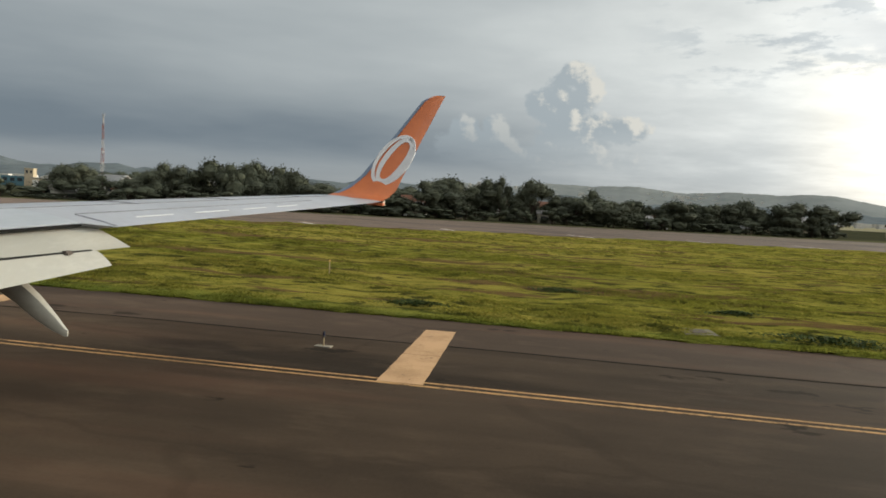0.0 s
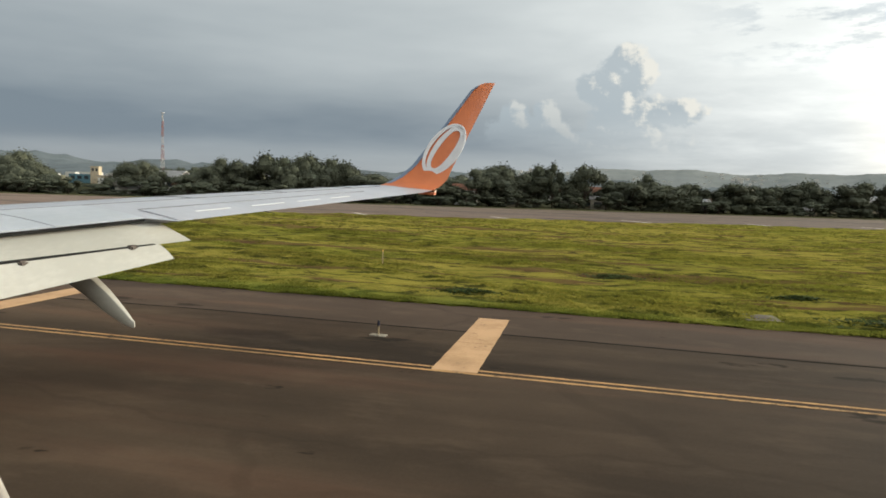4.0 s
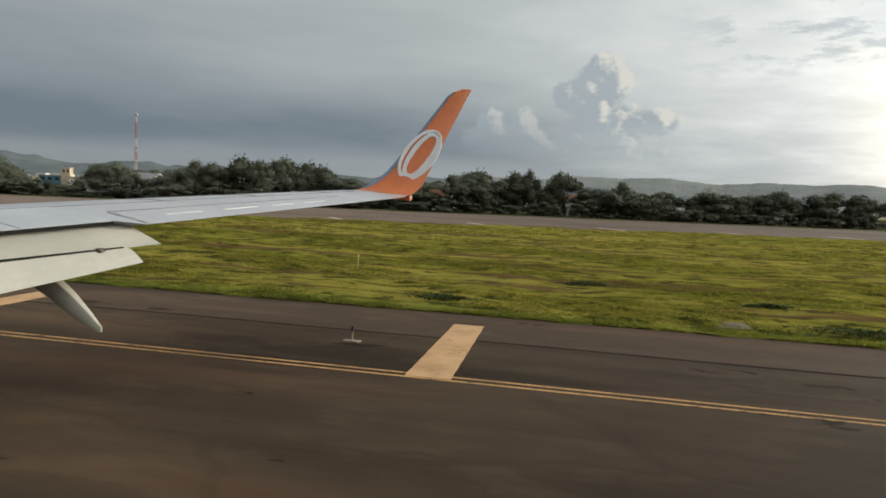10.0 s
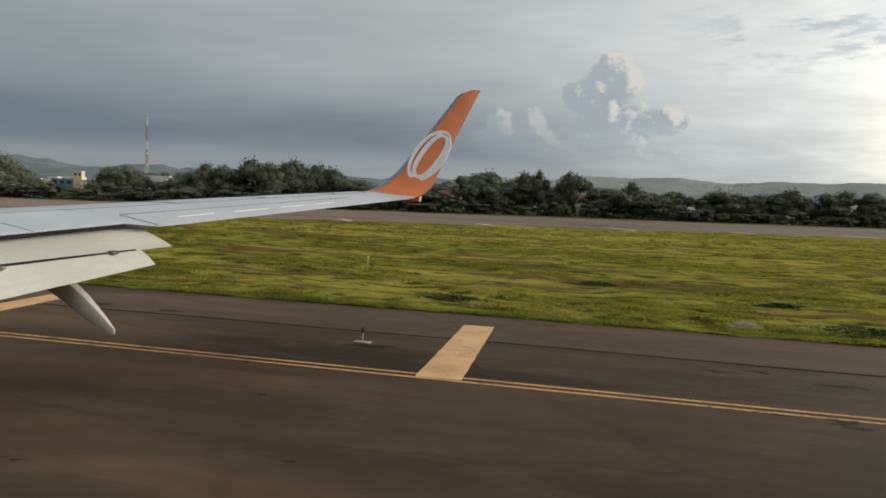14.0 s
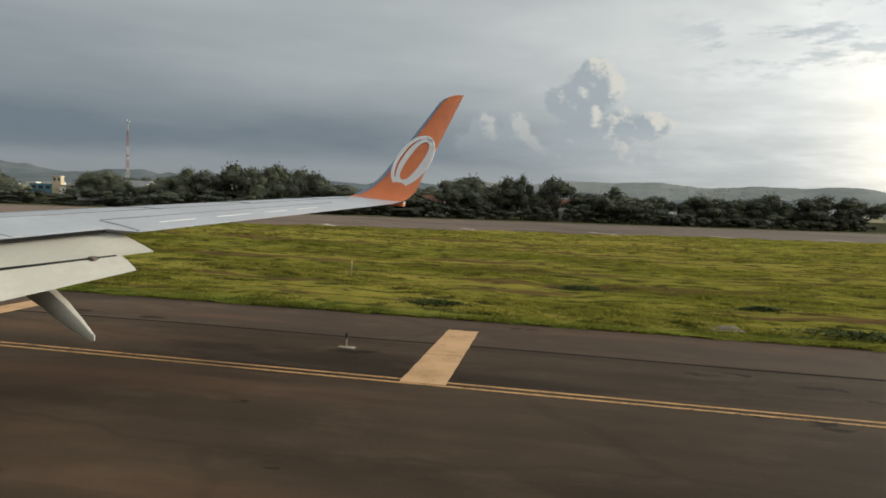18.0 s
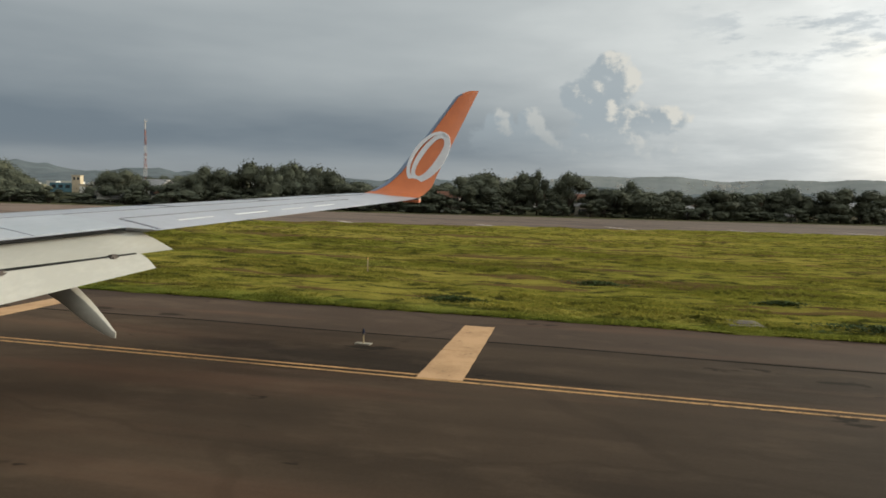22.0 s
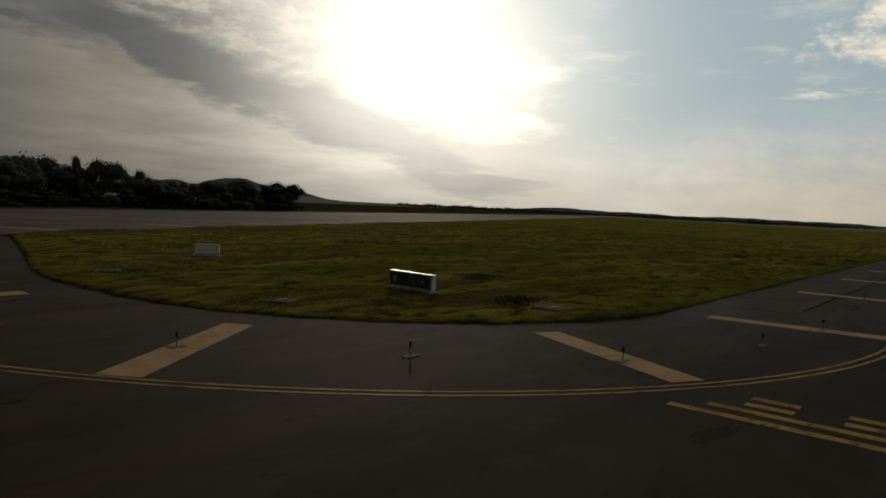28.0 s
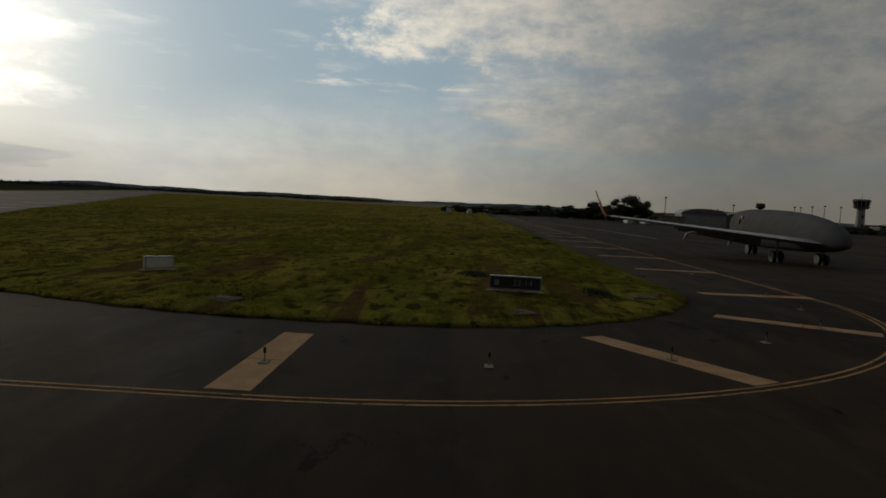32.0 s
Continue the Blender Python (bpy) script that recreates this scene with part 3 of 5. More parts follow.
plain_sheet()
plate("taxiway", [(-160, -150), (620, -150), (620, 50), (-40, 63), (-160, 15)], 0.0, 0.3, "taxiway", "dark worn asphalt taxiway with brown stains", "taxiway")
plate("shoulder", [(-24, 20.4), (45, 20.4), (45, 24.0), (-24, 24.0)], 0.004, 0.2, "shoulder", "brown-grey paved shoulder between the edge line and the grass", "pavement")
strip("runway", 0, RUN_WIDE, 0.004, 0.3, "runway", "pale grey-brown asphalt runway beyond the grass", "runway")
strip("verge", RUN_WIDE, RUN_WIDE + 9, 0.03, 0.2, "field", "strip of dry grass beyond the runway", "verge")


strip("undergrowth", RUN_WIDE + 9, RUN_WIDE + 190, 0.02, 0.2, "scrub", "dark weedy ground under the tree belt", "ground")


def wave(x, y):
    """Soft uneven ground, vectorised."""
    return (np.sin(0.21 * x + 1.3 * np.sin(0.11 * y)) * np.sin(0.33 * y + 0.9 * np.sin(0.07 * x)) + 0.5 * np.sin(0.83 * x + 0.6 * y) * np.sin(0.71 * y - 0.3 * x)
            + 0.35 * np.sin(1.9 * x - 1.2 * y + np.sin(0.5 * x)) * np.sin(2.3 * y + 0.6 * x))


def west_edge(y):
    d = np.clip(CORNER[1] - y, 0, CORNER_R)
    return CORNER[0] - np.sqrt(CORNER_R ** 2 - d ** 2) + 0.06 * np.sin(3.1 * y) + 0.03 * np.clip(y - 39, 0, 6) ** 2 + 0.36 * np.clip(y - 45, 0, None)


def south_edge(x):
    return np.full(np.shape(x), GRASS_Y)


def grass_height(x, y):
    edge = np.clip(np.minimum(y - south_edge(x), x - west_edge(y)) / 1.2, 0, 1)
    return 0.05 + edge * (0.08 + 0.075 * wave(x, y) + 0.03 * np.sin(2.6 * y + 1.5 * np.sin(0.9 * x)) * np.sin(1.15 * x + 0.8 * y))


def grass_island():
    ys = GRASS_Y + (62.0 - GRASS_Y) * np.linspace(0, 1, 170) ** 1.5
    fs = np.concatenate([np.linspace(0, 1, 230) ** 1.0 * 95, 95 + np.linspace(0.02, 1, 60) ** 1.6 * 470])
    x = west_edge(ys)[:, None] + fs[None, :]
    y = np.repeat(ys[:, None], len(fs), 1)
    y = np.where(np.arange(len(ys))[:, None] == 0, y + 0.07 * np.sin(2.3 * x) * np.sin(0.9 * x) + 0.04 * np.sin(7.1 * x), y)
    y = south_edge(x) + (y - GRASS_Y) * (far_edge(x) - south_edge(x)) / (62.0 - GRASS_Y)
    z = grass_height(x, y)
    n, m = x.shape
    top = np.stack([x, y, z], -1).reshape(-1, 3)
    south = np.stack([x[0], y[0] + 0.02, np.full(m, -0.02)], -1)
    west = np.stack([x[:, 0] + 0.02, y[:, 0], np.full(n, -0.02)], -1)
    verts = np.concatenate([top, south, west])
    i = np.arange(n * m).reshape(n, m)
    faces = np.stack([i[:-1, :-1], i[:-1, 1:], i[1:, 1:], i[1:, :-1]], -1).reshape(-1, 4)
    s = n * m + np.arange(m)
    faces = np.concatenate([faces, np.stack([s[:-1], s[1:], i[0, 1:], i[0, :-1]], -1)])
    e = n * m + m + np.arange(n)
    faces = np.concatenate([faces, np.stack([e[1:], e[:-1], i[:-1, 0], i[1:, 0]], -1)])
    me = bpy.data.meshes.new("grass_island")
    me.from_pydata(verts.tolist(), [], faces.tolist())
    me.materials.append(MAT["turf"])
    me.shade_smooth()
    tagged(new("lawn", me), "uneven green and yellow grass with bare red earth streaks", "grass", kind="structure")


def tufts(name, count, x0, x1, y0, y1, tall, wide, seed, power=1.0):
    """Blades of grass in clumps, three to a tuft."""
    rng = np.random.default_rng(seed)
    x, y = rng.uniform(x0, x1, count), y0 + (y1 - y0) * rng.uniform(0, 1, count) ** power
    keep = (x > west_edge(y) + 0.02) & (y > south_edge(x)) & (y < far_edge(x))
    x, y = x[keep], y[keep]
    w = wave(1.7 * x + 5, 1.9 * y)
    keep = w > rng.uniform(-1.7, 0.9, len(w))
    x, y, w = x[keep], y[keep], w[keep]
    z = grass_height(x, y) - 0.015
    k = len(x)
    verts, size = [], tall * (0.55 + 0.45 * np.clip(w, -0.6, 1.4)) * rng.uniform(0.6, 1.3, k)
    for b in range(3):
        a = rng.uniform(0, math.tau, k)
        ca, sa = np.cos(a), np.sin(a)
        h = wide * rng.uniform(0.6, 1.2, k)
        lean = rng.uniform(0.2, 0.9, k) * size
        ox, oy = x + rng.uniform(-0.1, 0.1, k), y + rng.uniform(-0.1, 0.1, k)
        verts.append(np.stack([np.stack([ox - sa * h, oy + ca * h, z], -1), np.stack([ox + sa * h, oy - ca * h, z], -1),
                               np.stack([ox + ca * lean, oy + sa * lean, z + size], -1)], 1))
    v = np.concatenate(verts).reshape(-1, 3)
    me = bpy.data.meshes.new(name)
    f = np.arange(len(v)).reshape(-1, 3)
    me.from_pydata(v.tolist(), [], f.tolist())
    me.materials.append(MAT["blades"])
    tagged(new(name, me), "tufts of short green grass on the lawn", "grass", kind="stuff")


grass_island()
tufts("grass", 230000, -43, 40, 23.6, 48, 0.065, 0.05, 3, 1.3)
tufts("grass", 70000, -50, 75, 42, 97, 0.08, 0.14, 4)
tufts("grass", 9000, -43, 50, 24.2, 62, 0.10, 0.13, 8, 1.2)
tufts("grass_edge", 13000, -42, 42, 23.7, 24.05, 0.09, 0.03, 5)

# ---- painted markings ----


def stripe(parent, name, pts, width, material, z=0.006, label=""):
    """A painted band along a line of points."""
    bm = bmesh.new()
    rows = []
    for i, p in enumerate(pts):
        a, b = Vector(pts[max(i - 1, 0)]), Vector(pts[min(i + 1, len(pts) - 1)])
        d = (b - a).normalized()
        side = Vector((-d.y, d.x)) * width / 2
        p = Vector(p)
        wob = 0.012 * math.sin(i * 2.1)
        rows.append([bm.verts.new((*(p + side * (1 + wob)), z)), bm.verts.new((*(p - side * (1 - wob)), z))])
    for a, b in zip(rows, rows[1:]):
        bm.faces.new((a[0], a[1], b[1], b[0]))
    made = bmesh.ops.extrude_face_region(bm, geom=bm.faces[:])
    for v in made["geom"]:
        if isinstance(v, bmesh.types.BMVert):
            v.co.z -= 0.005
    return part(name, bm, material, parent, label)


def line_path(offset):
    """The taxiway's edge line: straight, round the island's corner, then north."""
    r = LINE_R + offset
    pts = [(x, LINE_C[1] - r) for x in range(300, -27, -4)]
    pts += [(LINE_C[0] - r * math.sin(a), LINE_C[1] - r * math.cos(a)) for a in (k * math.pi / 60 for k in range(0, 31))]
    pts += [(LINE_C[0] - r, y) for y in range(41, 50, 4)]
    return pts


seam = thing("tar_seam", (0, 0, 0), "dark tar seam along the paved shoulder", "tar seam", kind="structure")
stripe(seam, "tar", [(x, 20.35 + 0.04 * math.sin(x * 0.7) + 0.05 * math.sin(x * 0.23)) for x in np.arange(-23, 44, 1.5)], 0.06, "gap")
edge_marking = thing("edge_line", (0, 0, 0), "double worn orange line along the taxiway edge", "road marking", kind="structure")
for offset in (0.02, 0.27):
    stripe(edge_marking, "line", line_path(offset), 0.085, "orange_line")


def dash(x0, y0, x1, y1, w0=0.78, w1=0.86):
    """A broad paint bar across the shoulder, laid in two panels."""
    d = Vector((x1 - x0, y1 - y0))
    bar = thing("shoulder_bar", (0, 0, 0), "broad faded yellow bar painted across the shoulder", "road marking", "bars across the taxiway shoulder", "structure")
    mid = 0.55
    for name, a, b in (("panel", 0.0, mid), ("panel", mid + 0.004, 1.0)):
        bm = bmesh.new()
        n = Vector((-d.y, d.x)).normalized()
        steps = 12
        rows = []
        for k in range(steps + 1):
            f = a + (b - a) * k / steps
            w = (w0 + (w1 - w0) * f) / 2
            p = Vector((x0, y0)) + d * f
            j = 0.006 * math.sin(k * 1.4 + x0)
            rows.append([bm.verts.new((*(p + n * (w + j)), 0.007)), bm.verts.new((*(p - n * (w - j)), 0.007))])
        for r, s in zip(rows, rows[1:]):
            bm.faces.new((r[0], r[1], s[1], s[0]))
        made = bmesh.ops.extrude_face_region(bm, geom=bm.faces[:])
        for v in made["geom"]:
            if isinstance(v, bmesh.types.BMVert):
                v.co.z -= 0.006
        part(name, bm, "yellow", bar)


for k in range(-1, 24):
    dash(-2.85 + 12.05 * k, 22.2, -2.7 + 12.05 * k, 16.9)
for q in ((-27.7, 22.3, -27.15, 16.85), (-35.06, 24.25, -37.5, 19.6), (-40.8, 29.8, -45.4, 26.8), (-42.75, 37.75, -48.3, 37.75), (-42.2, 48.5, -48.3, 48.5)):
    dash(*q)

hold = thing("holding_position_marking", (0, 0, 0), "two solid and two broken yellow lines across the taxiway", "road marking", kind="structure")
for x in (-39.4, -38.85):
    stripe(hold, "solid_line", [(x, y) for y in np.linspace(-12, 19.3 - 0.9 * (x + 39.4), 12)], 0.24, "hold_yellow")
for x in (-38.35, -37.85):
    for k in range(19):
        stripe(hold, "broken_line", [(x, 18.3 - 1.55 * k), (x, 17.5 - 1.55 * k)], 0.24, "hold_yellow")
guide = thing("centre_line", (0, 0, 0), "faint worn line curving across the taxiway", "road marking", kind="structure")
stripe(guide, "line", [(x, 4.2 + 0.0012 * (x - 40) ** 2) for x in range(45, 260, 6)], 0.3, "pale_line")
for k in range(-4, 12):
    bar = thing("runway_bar", (0, 0, 0), "pale slanted bar painted on the far runway", "road marking", "bars on the far runway", "structure")
    stripe(bar, "paint", [beside_runway(16 * k - 31, 7.5), beside_runway(16 * k - 29.6, 2.5)], 0.6, "pale_line", 0.012)

# ---- small airfield fittings ----


def edge_light(x, y, turn=0):
    ob = thing("taxiway_light", (x, y, 0), "small taxiway edge light on a slim post with a flat base", "runway light", "taxiway edge lights", turn=turn)
    part("base_plate", block(bmesh.new(), (-0.19, -0.10, 0), (0.19, 0.10, 0.025), 0.008), "concrete", ob)
    part("stem", rod(bmesh.new(), (0, 0, 0.02), (0, 0, 0.22), 0.016, 0.014, 10), "wood", ob)
    part("collar", rod(bmesh.new(), (0, 0, 0.21), (0, 0, 0.25), 0.034, 0.034, 12), "iron", ob)
    bm = rod(bmesh.new(), (0, 0, 0.25), (0, 0, 0.32), 0.032, 0.028, 12)
    rod(bm, (0, 0, 0.32), (0, 0, 0.345), 0.028, 0.008, 12)
    part("lens", bm, "blue_glass", ob)
    return ob


for x, y in ((7.1, 19.2), (30.6, 19.2), (54.7, 19.2), (78.8, 19.2), (-16.9, 19.2), (-27.2, 19.0), (-31.9, 19.6), (-36.8, 21.3), (-40.2, 24.6), (-43.4, 28.3), (-45.3, 32.9), (-46.1, 37.7), (-46.4, 48)):
    edge_light(x, y)


def drain(x, y, turn=0):
    z = float(grass_height(np.array([x]), np.array([y]))[0])
    ob = thing("drain_cover", (x, y, z - 0.06), "square concrete drain surround with a dark iron lid in the grass", "drain cover", "drain covers in the grass", turn=turn)
    bm = bmesh.new()
    for lo, hi in (((-0.7, -0.7, 0), (0.7, -0.35, 0.11)), ((-0.7, 0.35, 0), (0.7, 0.7, 0.11)), ((-0.7, -0.35, 0), (-0.35, 0.35, 0.11)), ((0.35, -0.35, 0), (0.7, 0.35, 0.11))):
        block(bm, [c * 0.7 for c in lo], [c * 0.7 if i < 2 else 0.085 for i, c in enumerate(hi)], 0.012)
    part("surround", bm, "old_concrete", ob)
    part("lid", rod(bmesh.new(), (0, 0, 0.01), (0, 0, 0.095), 0.25, 0.25, 24), "iron", ob)


for x, y, a in ((16.0, 24.9, 8), (-38.0, 31.7, 30), (-38.6, 41.2, 70), (-31.7, 26.0, 0), (38, 25.1, 12)):
    drain(x, y, a)


def weed_clump(x, y, long, deep, tall, seed):
    """A ragged patch of broad-leaved weeds, higher than the mown grass."""
    rng = np.random.default_rng(seed)
    k = int(420 * long * deep) + 160
    u, v = rng.normal(0, 0.40, k), rng.normal(0, 0.36, k)
    px, py = u * long, v * deep
    z = grass_height(x + px, y + py) + tall * np.exp(-1.5 * (u * u + v * v)) * rng.uniform(0.1, 1.0, k)
    a, tip = rng.uniform(0, math.tau, k), rng.uniform(-0.03, 0.06, k)
    h = rng.uniform(0.035, 0.085, k)
    ca, sa = np.cos(a) * h, np.sin(a) * h
    leaf = np.stack([np.stack([px - ca, py - sa, z], -1), np.stack([px + sa * 0.5, py - ca * 0.5, z + 0.02], -1), np.stack([px + ca, py + sa, z + tip], -1), np.stack([px - sa * 0.5, py + ca * 0.5, z + 0.02], -1)], 1).reshape(-1, 3)
    ob = thing("weed_clump", (x, y, 0), "clump of dark broad-leaved weeds in the mown grass", "weeds", "weed clumps in the grass")
    me = bpy.data.meshes.new("leaves")
    me.from_pydata(leaf.tolist(), [], np.arange(4 * k).reshape(-1, 4).tolist())
    me.materials.append(MAT["weed"])
    part("leaves", me, "weed", ob)


for k, (x, y, long, deep, tall) in enumerate(((19.6, 24.9, 2.3, 0.8, 0.17), (7.9, 25.2, 1.2, 0.6, 0.11), (17.8, 28.6, 1.0, 0.6, 0.10), (12.2, 32.2, 1.2, 0.7, 0.11),
                                                  (-31.2, 27.8, 1.5, 0.8, 0.11), (-26.0, 33.0, 1.5, 1.0, 0.12))):
    weed_clump(x, y, long, deep, tall, 60 + k)


def stake(x, y):
    z = float(grass_height(np.array([x]), np.array([y]))[0])
    ob = thing("marker_stake", (x, y, z - 0.05), "thin pale wooden stake standing in the grass", "stake")
    part("post", block(bmesh.new(), (-0.02, -0.02, 0), (0.02, 0.02, 0.6), 0.005), "wood", ob)
    part("cap", block(bmesh.new(), (-0.023, -0.023, 0.57), (0.023, 0.023, 0.64), 0.005), "amber", ob)


stake(3.0, 31.5)


def guidance_sign(x, y, width, height, turn, face, back, words, label):
    """A boxed sign on short legs. Its front looks to its own -y."""
    z = float(grass_height(np.array([x]), np.array([y]))[0])
    ob = thing("guidance_sign", (x, y, z - 0.04), label, "airfield sign", "taxiway guidance signs", turn=turn)
    part("plinth", block(bmesh.new(), (-width / 2 - 0.12, -0.3, 0), (width / 2 + 0.12, 0.3, 0.06), 0.012), "concrete", ob)
    for f in (-0.4, 0.0, 0.4):
        part("leg", block(bmesh.new(), (f * width - 0.035, -0.035, 0.05), (f * width + 0.035, 0.035, 0.14), 0.004), "steel", ob)
    w, h0, h1 = width / 2, 0.12, 0.12 + height
    case = part("case", block(bmesh.new(), (-w, -0.12, h0), (w, 0.12, h1), 0.02), back, ob)
    part("front_panel", block(bmesh.new(), (-w + 0.05, -0.128, h0 + 0.05), (w - 0.05, -0.118, h1 - 0.05)), face, case)
    bm = bmesh.new()
    for lo, hi in (((-w, -0.14, h1 - 0.045), (w, -0.115, h1 + 0.005)), ((-w, -0.14, h0 - 0.005), (w, -0.115, h0 + 0.045)), ((-w - 0.004, -0.14, h0), (-w + 0.045, -0.115, h1)), ((w - 0.045, -0.14, h0), (w + 0.004, -0.115, h1))):
        block(bm, lo, hi, 0.004)
    part("rim", bm, "sign_frame", case)
    if words:
        cu = bpy.data.curves.new("lettering", "FONT")
        cu.body, cu.size, cu.extrude, cu.align_x, cu.align_y = words, height * 0.62, 0.004, "CENTER", "CENTER"
        cu.materials.append(MAT["sign_text"])
        t = new("lettering", cu)
        t.parent = case
        t.matrix_basis = pose(width * 0.14, -0.134, (h0 + h1) / 2, 90, 0, 0)
        part("arrow_mark", block(bmesh.new(), (-w * 0.8, -0.136, h0 + height * 0.3), (-w * 0.62, -0.127, h0 + height * 0.7)), "sign_text", case)
    return ob


guidance_sign(-32.37, 31.37, 2.12, 0.56, -93, "sign_black", "sign_white", "32-14", "dark runway guidance sign with grey numerals on short legs in grass")
guidance_sign(-30.8, 46.75, 1.25, 0.52, -44, "sign_white", "sign_white", "", "plain pale guidance sign box standing in the grass")

# ---- the aircraft: wing, flaps, winglet, and the plain hull round the window ----
SLOPE = math.tan(radians(3.5))
EYE = Vector((12.05, 4.8, 3.35))
AXES = pose(0, 0, 0, 85.4, 0, 11.8) @ pose(0, 0, 0, 0, 0, 2.7)
# wing and window are drawn in the seat's own measure, then set out from the eye
SEAT = Matrix.Translation(EYE) @ AXES @ Matrix.Diagonal((1.1626, 1.1626, 0.95, 1)) @ AXES.inverted() @ Matrix.Translation((0.027, 0.073, -3.696))


def trail_x(y):
    return -4.12 + 0.294 * (y - 15)


def nose_x(y):
    return -5.76 + 0.5 * (y - 15.2)


def wing_z(y):
    return 3.37 - SLOPE * (15.7 - y)


def on_wing(f, y, lift=0.0):
    """A point on the wing's upper skin: f from nose (0) to tail (1)."""
    x0, x1 = nose_x(y), trail_x(y)
    c = x1 - x0
    bulge = 4 * f * (1 - f) * (1.0 if f > 0.3 else 1.0 + 0.35 * (0.3 - f) / 0.3)
    return (x0 + f * c, y, wing_z(y) + 0.06 * c * bulge + lift)


def wing_sheet(f0, f1, y0, y1, lift, thick, n=10, m=4, skew=0.0):
    """A thin panel lying on the wing's skin. skew shifts its outer end forward."""
    bm = bmesh.new()
    rows = []
    for i in range(n + 1):
        y = y0 + (y1 - y0) * i / n
        s = skew * i / n
        rows.append([bm.verts.new(on_wing(f0 + s + (f1 - f0) * j / m, y, lift)) for j in range(m + 1)])
    for a, b in zip(rows, rows[1:]):
        for j in range(m):
            bm.faces.new((a[j], a[j + 1], b[j + 1], b[j]))
    made = bmesh.ops.extrude_face_region(bm, geom=bm.faces[:])
    for v in made["geom"]:
        if isinstance(v, bmesh.types.BMVert):
            v.co.z -= thick
    return bm


FLAP_END = 9.45


def build_aircraft():
    plane = thing("passenger_aircraft", (0, 0, 0), "airliner with grey wing, cream flaps and orange winglet on asphalt", "aircraft")
    # main wing box, cut back where the flaps leave it
    rings = []
    for y in list(np.linspace(0.0, 9.2, 12)) + list(np.linspace(FLAP_END, 15.2, 12)):
        c = trail_x(y) - nose_x(y)
        cut = 0.925 if y < FLAP_END else 1.0
        ring = []
        for px, py, pz in foil(0.0, 1.0, y, 0.0, 0.06, 0.045):
            f = px * cut
            bulge = 4 * f * (1 - f) * (1.0 if f > 0.3 else 1.0 + 0.35 * (0.3 - f) / 0.3)
            ring.append((nose_x(y) + f * c, y, wing_z(y) + (0.06 if pz >= 0 else -0.045) * c * bulge * (1 if pz >= 0 or cut == 1 else (1 - px ** 6) - px ** 6)))
        rings.append(ring)
    box = part("wing", loft(bmesh.new(), rings), "wing_top", plane, "pale grey upper wing skin", True)
    # spoilers and skin panels inboard, over the flap
    for y0, y1 in ((3.6, 5.15), (5.18, 6.73), (6.76, 8.0), (8.03, 9.18)):
        part("spoiler", wing_sheet(0.62, 0.918, y0, y1, 0.010, 0.018), "panel", box)
    # dark sheet standing in for the shade under the cut-back trailing edge
    part("slot_shadow", wing_sheet(0.86, 0.922, 2.0, 9.2, -0.008, 0.03), "gap", box)
    for f in (0.30, 0.60):
        part("skin_seam", wing_sheet(f, f + 0.006, 3.0, 14.9, 0.006, 0.008, 24, 1), "seam", box)
    for y in (10.9, 12.6, 14.2):
        part("rib_seam", wing_sheet(0.30, 0.62, y, y + 0.006, 0.006, 0.008, 1, 8), "seam", box)
    aileron = part("aileron", wing_sheet(0.80, 0.995, 9.5, 13.9, 0.005, 0.012, 12), "wing_top", plane)
    part("hinge_gap", wing_sheet(0.788, 0.793, 9.5, 13.95, 0.008, 0.010, 14, 1), "seam", aileron)
    for y0, y1 in ((10.05, 10.65), (11.05, 11.7), (12.0, 12.5), (12.75, 13.25)):
        part("hinge_cover", wing_sheet(0.899, 0.908, y0, y1, 0.012, 0.006), "strip", aileron, "bright metal hinge cover")
    part("outboard_gap", wing_sheet(0.80, 0.99, 9.467, 9.474, 0.004, 0.010, 2, 8), "seam", box)

    # flaps, lowered in two steps behind the wing
    def flap_ring(y, lead, tail, up, down):
        return foil(lead[0], tail[0], y, lead[1], up, down, tail[1])

    rings = []
    for y in np.linspace(2.0, FLAP_END, 10):
        d = y - FLAP_END
        rings.append(flap_ring(y, (-6.17 + 0.309 * d, 3.0 + 0.061 * d), (-5.60 + 0.294 * d, 2.75 + 0.0456 * d), 0.03, 0.045))
    rings.append(flap_ring(FLAP_END + 0.03, (-6.12, 2.99), (-5.58, 2.755), 0.008, 0.008))
    main = part("main_flap", loft(bmesh.new(), rings), "wing_white", plane, "cream lowered flap panel", True)
    rings = []
    for y in np.linspace(2.0, 8.95, 9):
        d = y - 8.9
        rings.append(flap_ring(y, (-5.727 + 0.294 * d, 2.737 + 0.0456 * d), (-5.51 + 0.294 * d, 2.568 + 0.117 * d), 0.022, 0.03))
    aft = part("aft_flap", loft(bmesh.new(), rings), "wing_white", plane, "cream rear flap panel hanging below the first", True)
    for y in (8.58, 7.25, 5.6):
        d = y - 8.9
        bm = block(bmesh.new(), (-5.775 + 0.294 * d, y - 0.07, 2.695 + 0.06 * d), (-5.685 + 0.294 * d, y + 0.07, 2.765 + 0.06 * d), 0.02)
        part("track_bracket", bm, "iron", aft)
    # raised dark strip on the rear flap paints the shade of the slot
    rings = []
    for y in np.linspace(2.0, 8.9, 6):
        d = y - 8.9
        ax, az, bx, bz = -5.727 + 0.294 * d, 2.737 + 0.0456 * d, -5.51 + 0.294 * d, 2.568 + 0.117 * d
        rings.append([(ax + f * (bx - ax), y, az + f * (bz - az) + up) for f, up in ((-0.06, 0.0), (0.02, 0.007), (0.055, 0.011), (0.055, 0.0), (-0.06, -0.03))])
